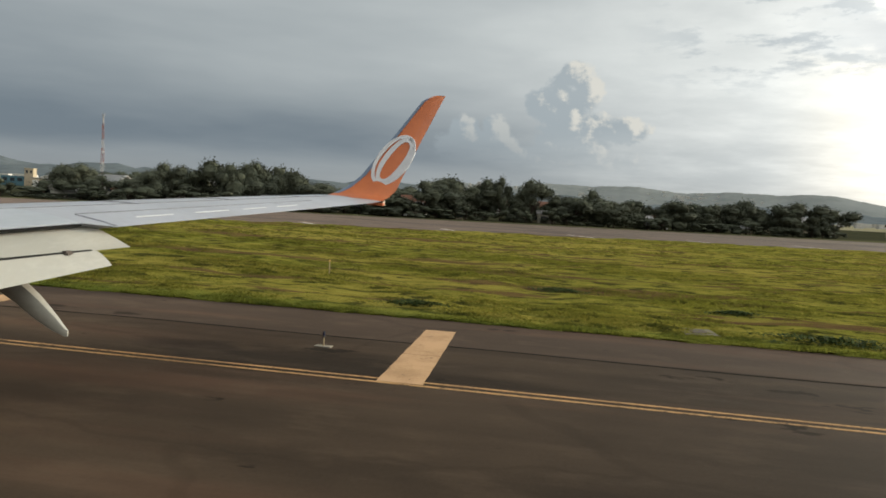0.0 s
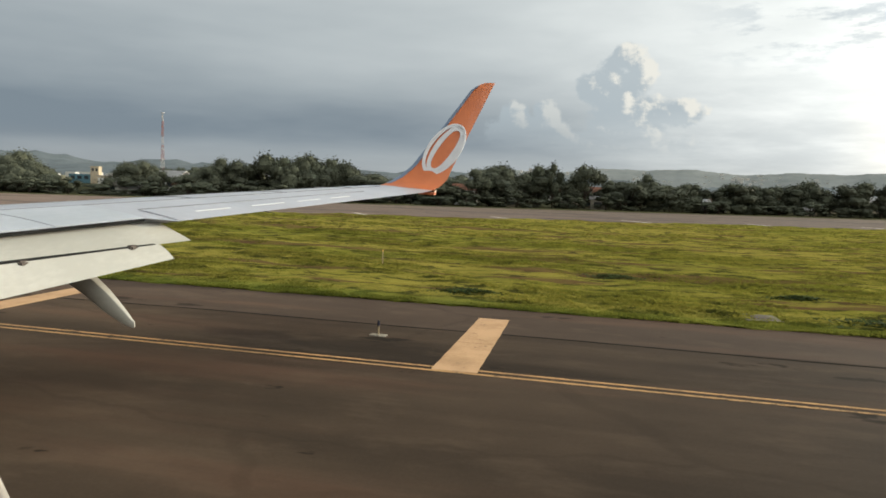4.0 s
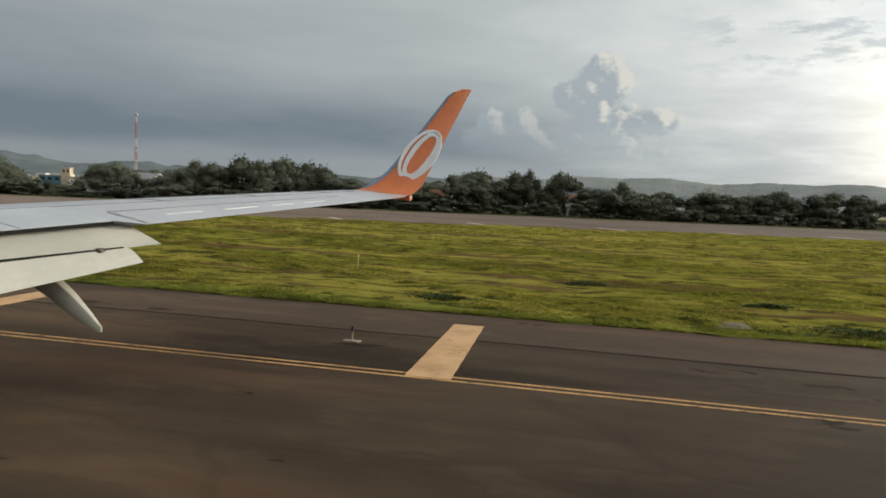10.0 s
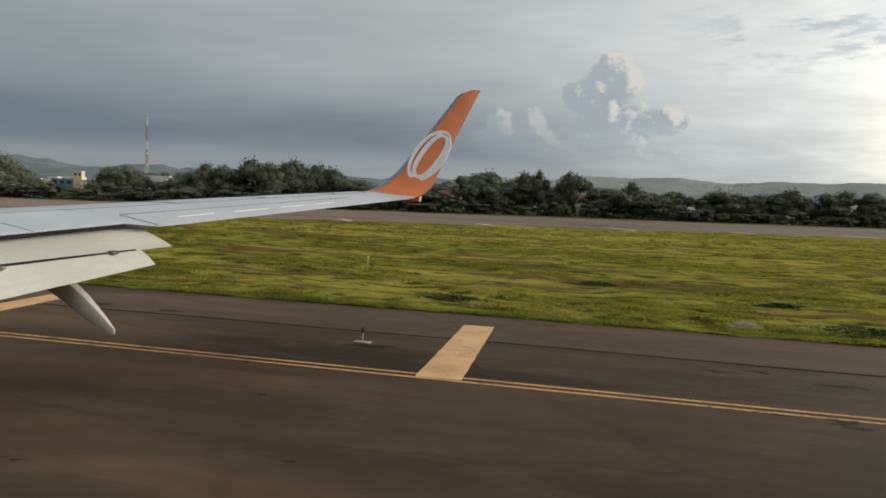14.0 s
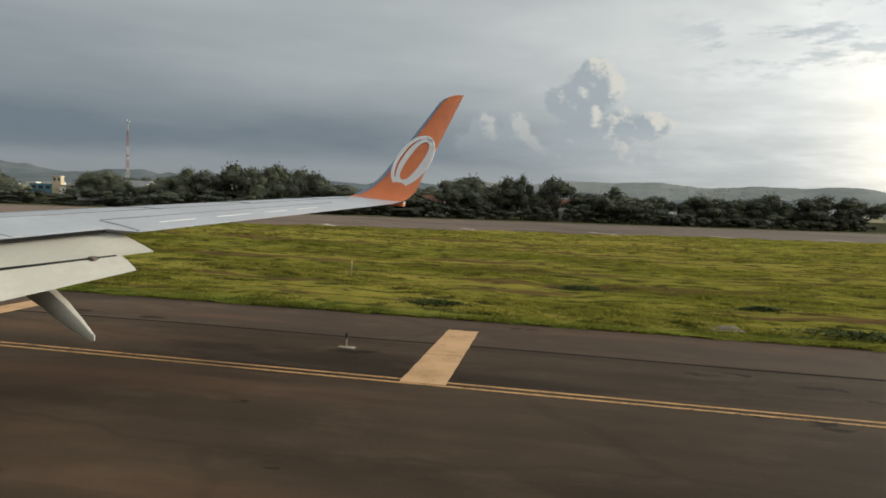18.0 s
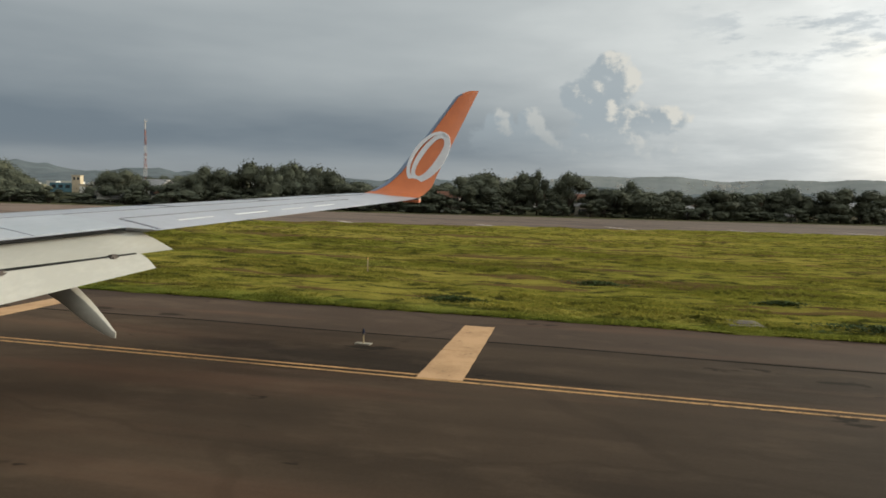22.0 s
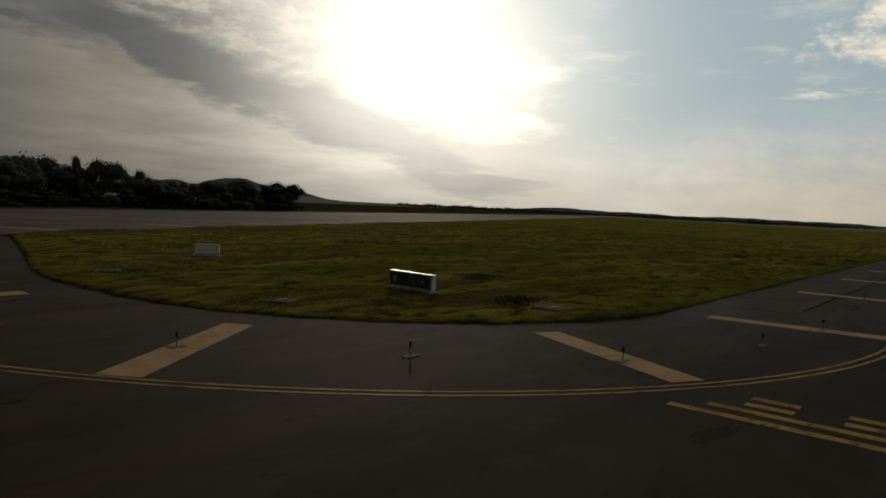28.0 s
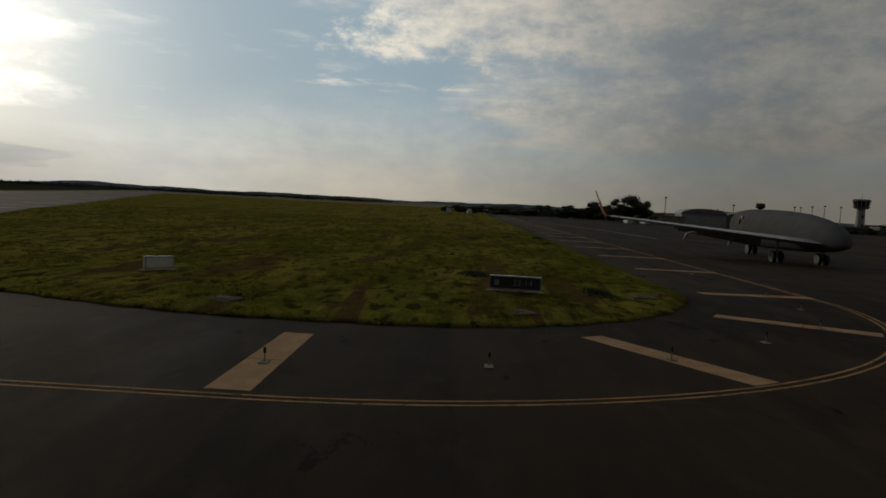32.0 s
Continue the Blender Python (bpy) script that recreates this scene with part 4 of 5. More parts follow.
    part("flap_gap", loft(bmesh.new(), rings), "gap", aft, "dark strip painted as slot shade between the flap panels")
    # canoe fairing under the flap
    for yc in (8.3, 4.6):
        d = yc - 8.3
        rings = []
        for x, top, bot, half in ((-8.6, 2.60, 2.54, 0.05), (-7.8, 2.63, 2.50, 0.09), (-7.0, 2.60, 2.44, 0.11), (-6.5, 2.53, 2.34, 0.11), (-6.2, 2.44, 2.17, 0.10), (-5.95, 2.25, 1.99, 0.075), (-5.75, 2.06, 1.88, 0.045), (-5.63, 1.93, 1.835, 0.025), (-5.60, 1.91, 1.84, 0.01)):
            mid, hh = (top + bot) / 2, (top - bot) / 2
            ring = []
            for k in range(12):
                a = k * math.tau / 12
                ring.append((x + 0.294 * d, yc + half * math.copysign(abs(math.cos(a)) ** 0.5, math.cos(a)), mid + SLOPE * d + hh * math.copysign(abs(math.sin(a)) ** 0.6, math.sin(a))))
            rings.append(ring)
        part("flap_fairing", loft(bmesh.new(), rings), "wing_white", plane, "tapered cream flap-track fairing", True)

    # winglet: the tip sweeps up out of the wing
    def along(s):
        """Tip centre line and chord for s in 0..1: y, z, nose x, tail x, thickness, lean."""
        keys = ((0.0, 15.2, 3.345, -5.76, -4.06, 0.05, 0.0), (0.10, 15.48, 3.375, -5.40, -3.99, 0.045, 0.25), (0.18, 15.70, 3.44, -5.06, -3.91, 0.04, 0.6), (0.26, 15.84, 3.58, -4.80, -3.80, 0.036, 0.9),
                (0.36, 15.95, 3.83, -4.53, -3.72, 0.033, 1.0), (0.60, 16.17, 4.50, -4.07, -3.46, 0.028, 1.0), (0.80, 16.34, 5.00, -3.74, -3.26, 0.024, 1.0), (0.95, 16.47, 5.40, -3.48, -3.10, 0.020, 1.0), (1.0, 16.50, 5.49, -3.26, -3.06, 0.012, 1.0))
        for a, b in zip(keys, keys[1:]):
            if s <= b[0]:
                f = (s - a[0]) / (b[0] - a[0])
                return [p + (q - p) * f for p, q in zip(a[1:], b[1:])]
        return keys[-1][1:]

    rings = []
    for k in range(31):
        y, z, x0, x1, th, lean = along(k / 30)
        ring = []
        for px, py, pz in foil(x0, x1, 0.0, 0.0, th, th):
            ring.append((px, y - lean * pz * 0.95, z + (1 - 0.68 * lean) * pz))
        rings.append(ring)
    winglet = part("winglet", loft(bmesh.new(), rings[3:]), "orange", plane, "orange upswept winglet with a white ring emblem", True)
    part("wing_tip", loft(bmesh.new(), rings[:4]), "wing_top", plane, "", True)
    # grey leading edge
    bm = bmesh.new()
    edge = []
    for k in range(6, 30):
        y, z, x0, x1, th, lean = along(k / 30)
        w = 0.075 * (x1 - x0) + 0.02
        edge.append([(x0 - 0.012, y, z), (x0 + w * 0.4, y - lean * th * 0.75, z + 0.02 * (1 - lean)), (x0 + w, y - lean * (th * 0.5 + 0.014), z + 0.02 * (1 - lean)), (x0 + w, y + lean * (th * 0.5 + 0.014), z), (x0 + w * 0.4, y + lean * th * 0.75, z)])
    part("leading_edge", loft(bm, edge), "edge", winglet, "blue-grey metal leading edge", True)

    # emblem: two white rings on the inner face
    def ring_mark(cx, cz, a, b, tilt, wide, gap=0.0):
        bm = bmesh.new()
        rows = []
        n = 48
        for k in range(n):
            t = k * math.tau / n
            row = []
            for s in (0.0, -wide):
                u, v = (a + s) * math.cos(t), (b + s * (0.55 + 0.45 * abs(math.sin(t)))) * math.sin(t)
                x = cx + u * math.cos(tilt) - v * math.sin(tilt)
                z = cz + u * math.sin(tilt) + v * math.cos(tilt)
                row.append((x, 15.9 + 0.3205 * (z - 3.6) - 0.042 - 0.028, z))
            rows.append([bm.verts.new(p) for p in row] + [bm.verts.new((p[0], p[1] + 0.03, p[2])) for p in row])
        for k in range(n):
            p, q = rows[k], rows[(k + 1) % n]
            for i, j in ((0, 1), (1, 3), (3, 2), (2, 0)):
                bm.faces.new((p[i], p[j], q[j], q[i]))
        return bm

    part("emblem_ring", ring_mark(-3.925, 4.17, 0.56, 0.325, radians(57), 0.075), "emblem", winglet, "white oval ring emblem")
    part("emblem_ring", ring_mark(-3.895, 4.165, 0.525, 0.235, radians(58), 0.10), "emblem", winglet, "white narrow inner oval")
    # light, static wick and tail lamp at the tip
    part("navigation_light", rod(bmesh.new(), (-4.00, 15.66, 3.29), (-3.98, 15.67, 3.39), 0.03, 0.024, 10), "lamp_glass", plane, "clear tip lamp")
    part("lamp_bracket", block(bmesh.new(), (-4.28, 15.50, 3.29), (-3.96, 15.66, 3.34), 0.01), "orange", plane)
    for y in (13.95, 14.5, 11.0):
        x = trail_x(y)
        part("static_wick", rod(bmesh.new(), (x - 0.02, y, wing_z(y)), (x + 0.16, y, wing_z(y) - 0.03), 0.006, 0.004, 6), "rubber", plane)

    # hull: plain tube with an opening at the seat window
    cx, cy, cz, radius = EYE.x, EYE.y - 1.55, 2.80, 1.90
    wx0, wx1, a0, a1 = cx - 0.56, cx + 0.27, radians(5), radians(35)
    bm = bmesh.new()
    xs = [cx - 17.3, cx - 17.0, cx - 16.1, cx - 14.8, cx - 13.0, cx - 10.5, cx - 7.0, cx - 3.0, wx0, wx1, cx + 1.2, cx + 2.4, cx + 3.5, cx + 4.5, cx + 5.1, cx + 5.3]
    girth = [0.08, 0.24, 0.45, 0.63, 0.76, 0.88, 0.96, 1, 1, 1, 0.99, 0.92, 0.78, 0.55, 0.30, 0.10]
    angles = [a0 + (a1 - a0) * k / 4 for k in range(5)]
    angles += [a1 + (math.tau - (a1 - a0)) * k / 34 for k in range(1, 34)]
    skins = {}
    for shell, r in (("o", radius), ("i", radius - 0.09)):
        for i, x in enumerate(xs):
            for k, a in enumerate(angles):
                lift = (1 - girth[i]) * (0.9 if x > cx else -0.9)
                skins[shell, i, k] = bm.verts.new((x, cy + r * girth[i] * math.cos(a), cz + lift + r * girth[i] * math.sin(a)))
    hole = xs.index(wx0)
    n = len(angles)
    for shell in "oi":
        for i in range(len(xs) - 1):
            for k in range(n):
                if i == hole and k < 4:
                    continue
                bm.faces.new((skins[shell, i, k], skins[shell, i + 1, k], skins[shell, i + 1, (k + 1) % n], skins[shell, i, (k + 1) % n]))
    for i in (0, len(xs) - 1):
        bm.faces.new([skins["o", i, k] for k in range(n)])
    for k in range(4):
        for i in (hole, hole + 1):
            bm.faces.new((skins["o", i, k], skins["o", i, k + 1], skins["i", i, k + 1], skins["i", i, k]))
    for k in (0, 4):
        bm.faces.new((skins["o", hole, k], skins["o", hole + 1, k], skins["i", hole + 1, k], skins["i", hole, k]))
    hull = part("hull", bm, "hull", plane, "plain grey hull", True)
    # window surround: rounded oval, stepped inwards
    mid_x, mid_z, n = -0.150, 3.712, 48

    def oval(hw, hh, y, power=0.80):
        return [(mid_x + (hw + 0.009) * math.copysign(abs(math.cos(t)) ** power, math.cos(t)) - 0.08 * (hh + 0.05) * math.sin(t), y, mid_z + (hh + 0.050) * math.copysign(abs(math.sin(t)) ** power, math.sin(t))) for t in (k * math.tau / n for k in range(n))]

    # sections from the cabin outwards: (half width, depth)
    for name, mat, section in (("window_liner", "liner", ((0.2505, 0.1985), (0.262, 0.193), (0.285, 0.18), (0.34, 0.15), (0.42, 0.14), (0.42, 0.1985))),
                               ("inner_seal", "rubber", ((0.2485, 0.2025), (0.2505, 0.199), (0.38, 0.199), (0.38, 0.2025))),
                               ("liner_edge", "strip", ((0.2464, 0.2065), (0.2485, 0.203), (0.38, 0.203), (0.38, 0.2065))),
                               ("window_seal", "rubber", ((0.2415, 0.2125), (0.2464, 0.207), (0.38, 0.207), (0.38, 0.2125))),
                               ("window_bevel", "bevel", ((0.234, 0.2185), (0.2375, 0.2152), (0.2415, 0.213), (0.38, 0.213), (0.38, 0.2185))),
                               ("window_rim", "trim", ((0.2265, 0.234), (0.226, 0.226), (0.2275, 0.2225), (0.234, 0.219), (0.38, 0.219), (0.38, 0.234)))):
        rings = [oval(hw, hw + 0.026, y) for hw, y in section]
        bm = bmesh.new()
        rows = [[bm.verts.new(p) for p in ring] for ring in rings]
        rows.append(rows[0])
        for a, b in zip(rows, rows[1:]):
            for k in range(n):
                bm.faces.new((a[k], a[(k + 1) % n], b[(k + 1) % n], b[k]))
        part(name, bm, mat, plane, "", True)
    for ob in plane.children_recursive:
        if ob is not hull:
            ob.data.transform(SEAT)
    # landing gear
    for x, y, top in ((cx - 11.6, cy - 0.9, 1.4), (cx - 11.6, cy + 3.0, 1.85), (cx + 1.0, cy, 1.1)):
        leg = part("landing_gear", rod(bmesh.new(), (x, y, 0.5), (x, y, top), 0.1, 0.13, 12), "steel", plane)
        for side in (-0.3, 0.3):
            bm = rod(bmesh.new(), (x, y + side - 0.17, 0.52), (x, y + side + 0.17, 0.52), 0.52, 0.52, 28)
            bmesh.ops.bevel(bm, geom=[e for e in bm.edges if len(e.link_faces) == 2 and any(len(f.verts) > 8 for f in e.link_faces)], offset=0.06, segments=2, affect="EDGES")
            part("wheel", bm, "rubber", leg)
    return plane


build_aircraft()

# ---- trees ----


def tree_meshes(seed, tall, spread, lobes, flat, leaves):
    """A forked trunk, then a crown of leaf clusters round its limbs, with gaps between them."""
    rng = random.Random(seed)
    bm = bmesh.new()
    fork = tall * rng.uniform(0.20, 0.28)
    rod(bm, (0, 0, -0.3), (0.1, 0, fork), 0.26, 0.2, 8)
    centres = []
    for k in range(lobes + 7):
        a = k * 2.4 + rng.uniform(-0.5, 0.5)
        r = spread * (0.15 if k == 0 else rng.uniform(0.30, 0.80))
        z = tall * (0.80 if k == 0 else rng.uniform(0.20, 0.82) - 0.12 * (r / spread) * flat)
        rad = spread * rng.uniform(0.26, 0.42)
        centres.append((r * math.cos(a), r * math.sin(a), z, rad))
        elbow = (r * 0.45 * math.cos(a), r * 0.45 * math.sin(a), fork + (z - fork) * 0.45)
        rod(bm, (0.1, 0, fork - 0.1), elbow, 0.13, 0.09, 6)
        rod(bm, elbow, (r * 0.9 * math.cos(a), r * 0.9 * math.sin(a), z), 0.09, 0.03, 6)
    trunk = bm_mesh(bm, "trunk", "bark")
    verts, faces = [], []
    for k in range(leaves):
        cx, cy, cz, rad = rng.choice(centres)
        d = Vector((rng.gauss(0, 1), rng.gauss(0, 1), rng.gauss(0, 1))).normalized() * rad * (rng.uniform(0.72, 1.12) if rng.random() < 0.9 else rng.uniform(1.1, 1.35))
        p = Vector((cx + d.x, cy + d.y, cz + d.z * (0.62 + 0.2 * flat)))
        p.z = max(p.z, rng.uniform(0.1, 0.5))
        h = rng.uniform(0.08, 0.19) * (spread / 4.0)
        u = Vector((rng.gauss(0, 1), rng.gauss(0, 1), rng.gauss(0, 0.6))).normalized()
        v = u.orthogonal().normalized() * rng.uniform(0.5, 0.9)
        i = len(verts)
        bend = u.cross(v) * 0.35 * h
        verts += [p - u * h, p - v * h + bend, p + u * h, p + v * h + bend]
        faces += [(i, i + 1, i + 2), (i, i + 2, i + 3)]
    # dense shaded twigs inside each cluster
    core = bmesh.new()
    for cx, cy, cz, rad in centres:
        made = bmesh.ops.create_icosphere(core, subdivisions=2, radius=1.0)
        for v in made["verts"]:
            q = v.co * rad * rng.uniform(0.62, 0.88)
            v.co = Vector((cx + q.x, cy + q.y, max(0.1, cz + q.z * (0.62 + 0.2 * flat))))
    return trunk, verts, faces, bm_mesh(core, "inner_foliage", "leaf")


def make_tree(kind_no, leaf):
    specs = ((11, 8.2, 4.6, 7, 0.55, 3800), (12, 9.0, 5.4, 9, 0.48, 4200), (13, 6.6, 3.4, 5, 0.8, 2800), (14, 7.5, 5.8, 9, 0.40, 4200), (15, 5.6, 3.2, 5, 0.7, 2600), (16, 10.5, 4.4, 7, 0.85, 3800))
    trunk, verts, faces, core = tree_meshes(*specs[kind_no])
    ob = thing("tree", (0, 0, -40), ("broad dark green tree with a spreading crown" if specs[kind_no][4] < 0.6 else "rounded dense dark green tree beside the airfield"), "tree", "trees beyond the runway")
    part("trunk", trunk, "bark", ob)
    me = bpy.data.meshes.new("crown")
    me.from_pydata([tuple(v) for v in verts], [], faces)
    me.materials.append(MAT[leaf])
    part("crown", me, leaf, ob)
    part("inner_foliage", core, "leaf", ob)
    return ob


KINDS = [make_tree(k, "leaf_pale" if k in (2, 4) else "leaf") for k in range(6)]
USED = set()


def plant(kind_no, x, y, size, turn, up=None):
    m = pose(x, y, -0.05, 0, 0, turn) @ Matrix.Diagonal((size, size, up or size, 1))
    ob = KINDS[kind_no]
    if kind_no in USED:
        ob = copy_thing(ob, m)
    ob.matrix_basis = m
    USED.add(kind_no)


def beyond(x, y):
    """A place on the town's own plan, turned to its bearing from the seat and set back behind the slanting runway."""
    rel = math.atan(1.2238 * math.tan(math.atan2(x, y) + radians(11.8))) - radians(11.8)
    back = 134 + 0.75 * min(y - 174, 8) + 1.5 * max(0.0, y - 182)
    t = (back - EYE.y + 0.40 * EYE.x) / (math.cos(rel) - 0.40 * math.sin(rel))
    return EYE.x + t * math.sin(rel), EYE.y + t * math.cos(rel)


# tree belt beyond the runway: clumps (bearing from, to, crown height), with gaps that show the town
BELT = ((-64, -39.2, 5.2), (-39.2, -38.2, 4.4), (-34.0, -31.1, 4.7), (-29.7, -27.2, 5.6), (-27.1, -25.8, 4.2), (-25.6, -19.3, 6.5), (-19.3, -17.0, 5.4), (-17.0, -12.2, 4.3), (-11.8, -9.2, 5.8),
        (-9.1, -8.5, 3.6), (-8.3, -5.4, 6.9), (-5.4, -3.5, 6.1), (-3.0, -1.9, 5.4), (-1.7, 4.2, 5.9), (4.2, 9.2, 5.6), (9.2, 15.6, 5.4))
TALL = (7.7, 8.5, 6.2, 7.0, 5.3, 9.9)
rng = random.Random(7)
for a0, a1, high in BELT:
    x, end = 174 * math.tan(radians(a0)) + 1.5, 174 * math.tan(radians(a1)) - 1.0
    while x < end:
        k = rng.choice((0, 1, 1, 2, 3, 3, 0))
        y = 174 + rng.uniform(-4, 7) + 0.02 * abs(x)
        up = high * rng.uniform(0.78, 1.32) / TALL[k]
        plant(k, *beyond(x * y / 174, y), rng.uniform(0.62, 1.05), rng.uniform(0, 360), up)
        x += rng.uniform(2.0, 4.2)
x = -330.0
while x < 47:
    if rng.random() < 0.9:
        plant(rng.choice((4, 2, 4)), *beyond(x, 168.5 + rng.uniform(-3.0, 4.5)), rng.uniform(0.55, 0.95), rng.uniform(0, 360), rng.uniform(0.26, 0.55) * (0.45 if -36.6 < math.degrees(math.atan2(x, 165)) < -34.2 else 1))
    x += rng.uniform(2.2, 4.0)
x = -420.0
while x < 66:
    y = 232 + rng.uniform(-14, 26)
    if not -0.84 < x / y < -0.62:
        plant(rng.choice((0, 1, 2, 3, 0)), *beyond(x, y), rng.uniform(0.9, 1.25), rng.uniform(0, 360), rng.uniform(0.6, 0.9))
    x += rng.uniform(4, 8)


def polar(az, dist):
    """A place on the apron's plan, by bearing and distance from the end of the ride."""
    rel = math.atan(1.2238 * math.tan(radians(az - 83.76)))
    d = dist * math.cos(radians(az - 83.76)) / 1.2238 / math.cos(rel)
    return -60.6 + d * math.sin(rel + radians(88.56)), 33.7 + d * math.cos(rel + radians(88.56))


# trees round the buildings to the east
for az, dist, k, s in ((84.5, 470, 4, .8), (86, 460, 3, .7), (87.3, 450, 4, .9), (89.5, 415, 3, .8), (91.2, 400, 3, .8), (92.8, 390, 0, .9), (94.3, 375, 3, 1.0), (98.0, 370, 3, .9), (99.5, 420, 3, 1.0), (88.5, 420, 3, .9), (90.5, 400, 0, 1.0), (92.0, 390, 1, 1.0), (93.6, 380, 1, 1.1), (95.0, 360, 5, 1.15), (96.0, 355, 1, 1.5), (97.0, 360, 5, 1.1), (101.6, 400, 1, 1.2), (103.0, 410, 1, 1.2), (106.5, 450, 3, .9), (110, 470, 3, .8), (112, 480, 0, .8), (115, 470, 3, .9)):
    plant(k, *polar(az, dist), s * 0.95, az * 7, s * (0.88 if 93.5 < az < 97.5 else 0.72))

# low thickets closing the foot of those trees
rng = random.Random(43)
for k in range(58):
    az = 84.0 + 33.0 * k / 58 + rng.uniform(-0.25, 0.25)
    tall = 1.0 if 94.0 < az < 97.0 else 0.58
    plant(rng.choice((4, 2, 4, 3)), *polar(az, 395 + rng.uniform(-12, 25)), rng.uniform(0.95, 1.35), rng.uniform(0, 360), tall * rng.uniform(0.7, 1.15))

# ---- town and far land ----


def house(x, y, w, d, h, turn, wall, roof, label, gable=True, openings=3):
    ob = thing("house", (x, y, -0.1), label, "house", "houses beyond the runway", turn=turn)
    part("wall", block(bmesh.new(), (-w / 2, -d / 2, 0), (w / 2, d / 2, h)), wall, ob)
    bm = bmesh.new()
    if gable:
        o = min(0.4, w * 0.07)
        ring = [(-d / 2 - o, h - 0.12), (0, h + d * 0.22), (d / 2 + o, h - 0.12), (d / 2 + o, h + 0.06), (0, h + d * 0.22 + 0.2), (-d / 2 - o, h + 0.06)]
        loft(bm, [[(sx, py, pz) for py, pz in ring] for sx in (-w / 2 - o, w / 2 + o)])
    else:
        block(bm, (-w / 2 - 0.25, -d / 2 - 0.25, h), (w / 2 + 0.25, d / 2 + 0.25, h + 0.25), 0.03)
    part("roof", bm, roof, ob)
    for k in range(openings):
        cx = -w / 2 + w * (k + 0.5) / openings
        if k == 1:
            part("door", block(bmesh.new(), (cx - 0.45, -d / 2 - 0.04, 0), (cx + 0.45, -d / 2 + 0.05, 2.05)), "door", ob)
        else:
            win = part("window", block(bmesh.new(), (cx - 0.7, -d / 2 - 0.03, h * 0.35), (cx + 0.7, -d / 2 + 0.05, h * 0.75)), "window", ob)
            part("sill", block(bmesh.new(), (cx - 0.8, -d / 2 - 0.12, h * 0.35 - 0.1), (cx + 0.8, -d / 2 - 0.031, h * 0.35)), "concrete", win)
    return ob


rng = random.Random(21)
spots = [(-205, 224), (-188, 196), (-170, 190), (-150, 205), (-132, 188), (-96, 178), (-70, 181), (-40, 176), (-14, 177), (6, 178), (28, 180), (44, 176), (70, 180), (98, 178), (130, 182), (170, 184), (-116, 214), (-84, 222), (-24, 214), (14, 216), (58, 222), (-232, 210)]
for k, (x, y) in enumerate(spots):
    if x > 90 or -0.80 < x / (y + 25) < -0.66:
        continue
    wall = rng.choice(("whitewash", "plaster", "whitewash", "plaster", "plaster"))
    roof = rng.choice(("tile_roof", "tin_roof", "tile_roof"))
    names = {"whitewash": "white", "plaster": "cream", "blue_wall": "teal"}
    house(*beyond(x, y + 25), rng.uniform(6, 12), rng.uniform(5, 7), rng.uniform(2.6, 3.4), rng.uniform(-12, 12), wall, roof, "low %s house with a %s roof among trees" % (names[wall], "red tile" if roof == "tile_roof" else "grey tin"))

# small houses in the gaps of the tree belt
for k, (bearing, y) in enumerate(((-34.4, 178), (-33.9, 186), (-30.4, 184), (-26.5, 183), (-25.7, 185), (-17.6, 186), (-12.0, 184), (-3.4, 185), (4.2, 186))):
    wall, roof = ("whitewash", "tile_roof", "plaster", "tin_roof")[k % 2 * 2], ("tin_roof", "tin_roof", "tile_roof")[k % 3]
    house(*beyond(y * math.tan(radians(bearing)), y), rng.uniform(2.6, 5), rng.uniform(3, 4), rng.uniform(1.7, 2.2), rng.uniform(-20, 20), wall, roof, "low %s house with a %s roof among trees" % ("white" if wall == "whitewash" else "cream", "red tile" if roof == "tile_roof" else "grey tin"))

# sheds and garden walls at the foot of the trees
for k in range(8):
    bearing, y = -33 + 6.0 * k + rng.uniform(-1.1, 1.1), rng.uniform(171, 178)
    wall = ("whitewash", "plaster", "concrete")[k % 3]
    house(*beyond(y * math.tan(radians(bearing)), y), rng.uniform(1.2, 3.0), rng.uniform(1.5, 2.5), rng.uniform(1.2, 2.1), rng.uniform(-25, 25), wall, "tin_roof", "small %s shed with a pitched tin roof under trees" % ("white", "cream", "grey")[k % 3], True, 1)


def town_block():
    ob = thing("fire_station", (*beyond(-200, 279), -0.1), "cream building with a square tower and teal wing", "building", turn=22)
    part("hall", block(bmesh.new(), (1.3, -5, 0), (9, 5, 2.9), 0.05), "plaster", ob)
    part("roof", block(bmesh.new(), (1.25, -5.2, 2.9), (9.2, 5.2, 3.15), 0.04), "tin_roof", ob)
    tower = part("tower", block(bmesh.new(), (-1.6, -2.4, 0), (1.2, 1.0, 6.0), 0.05), "plaster", ob)
    part("cornice", block(bmesh.new(), (-1.75, -2.55, 6.0), (1.35, 1.15, 6.25), 0.04), "plaster", tower)
    for k in (-1.15, 0.15):
        part("window", block(bmesh.new(), (k, -2.45, 4.5), (k + 0.7, -2.3, 5.5)), "window", tower)
    part("annex", block(bmesh.new(), (-9, -2, 0), (-1.7, 4, 3.4), 0.05), "blue_wall", ob, "teal painted annex")
    for k in range(3):
        part("annex_window", block(bmesh.new(), (-8.4 + 2.3 * k, -2.05, 1.6), (-7.0 + 2.3 * k, -1.9, 2.7)), "window", ob)
    for k in range(3):
        part("bay_door", block(bmesh.new(), (1.8 + 2.45 * k, -5.06, 0), (3.7 + 2.45 * k, -4.9, 2.3)), "whitewash", ob)


town_block()


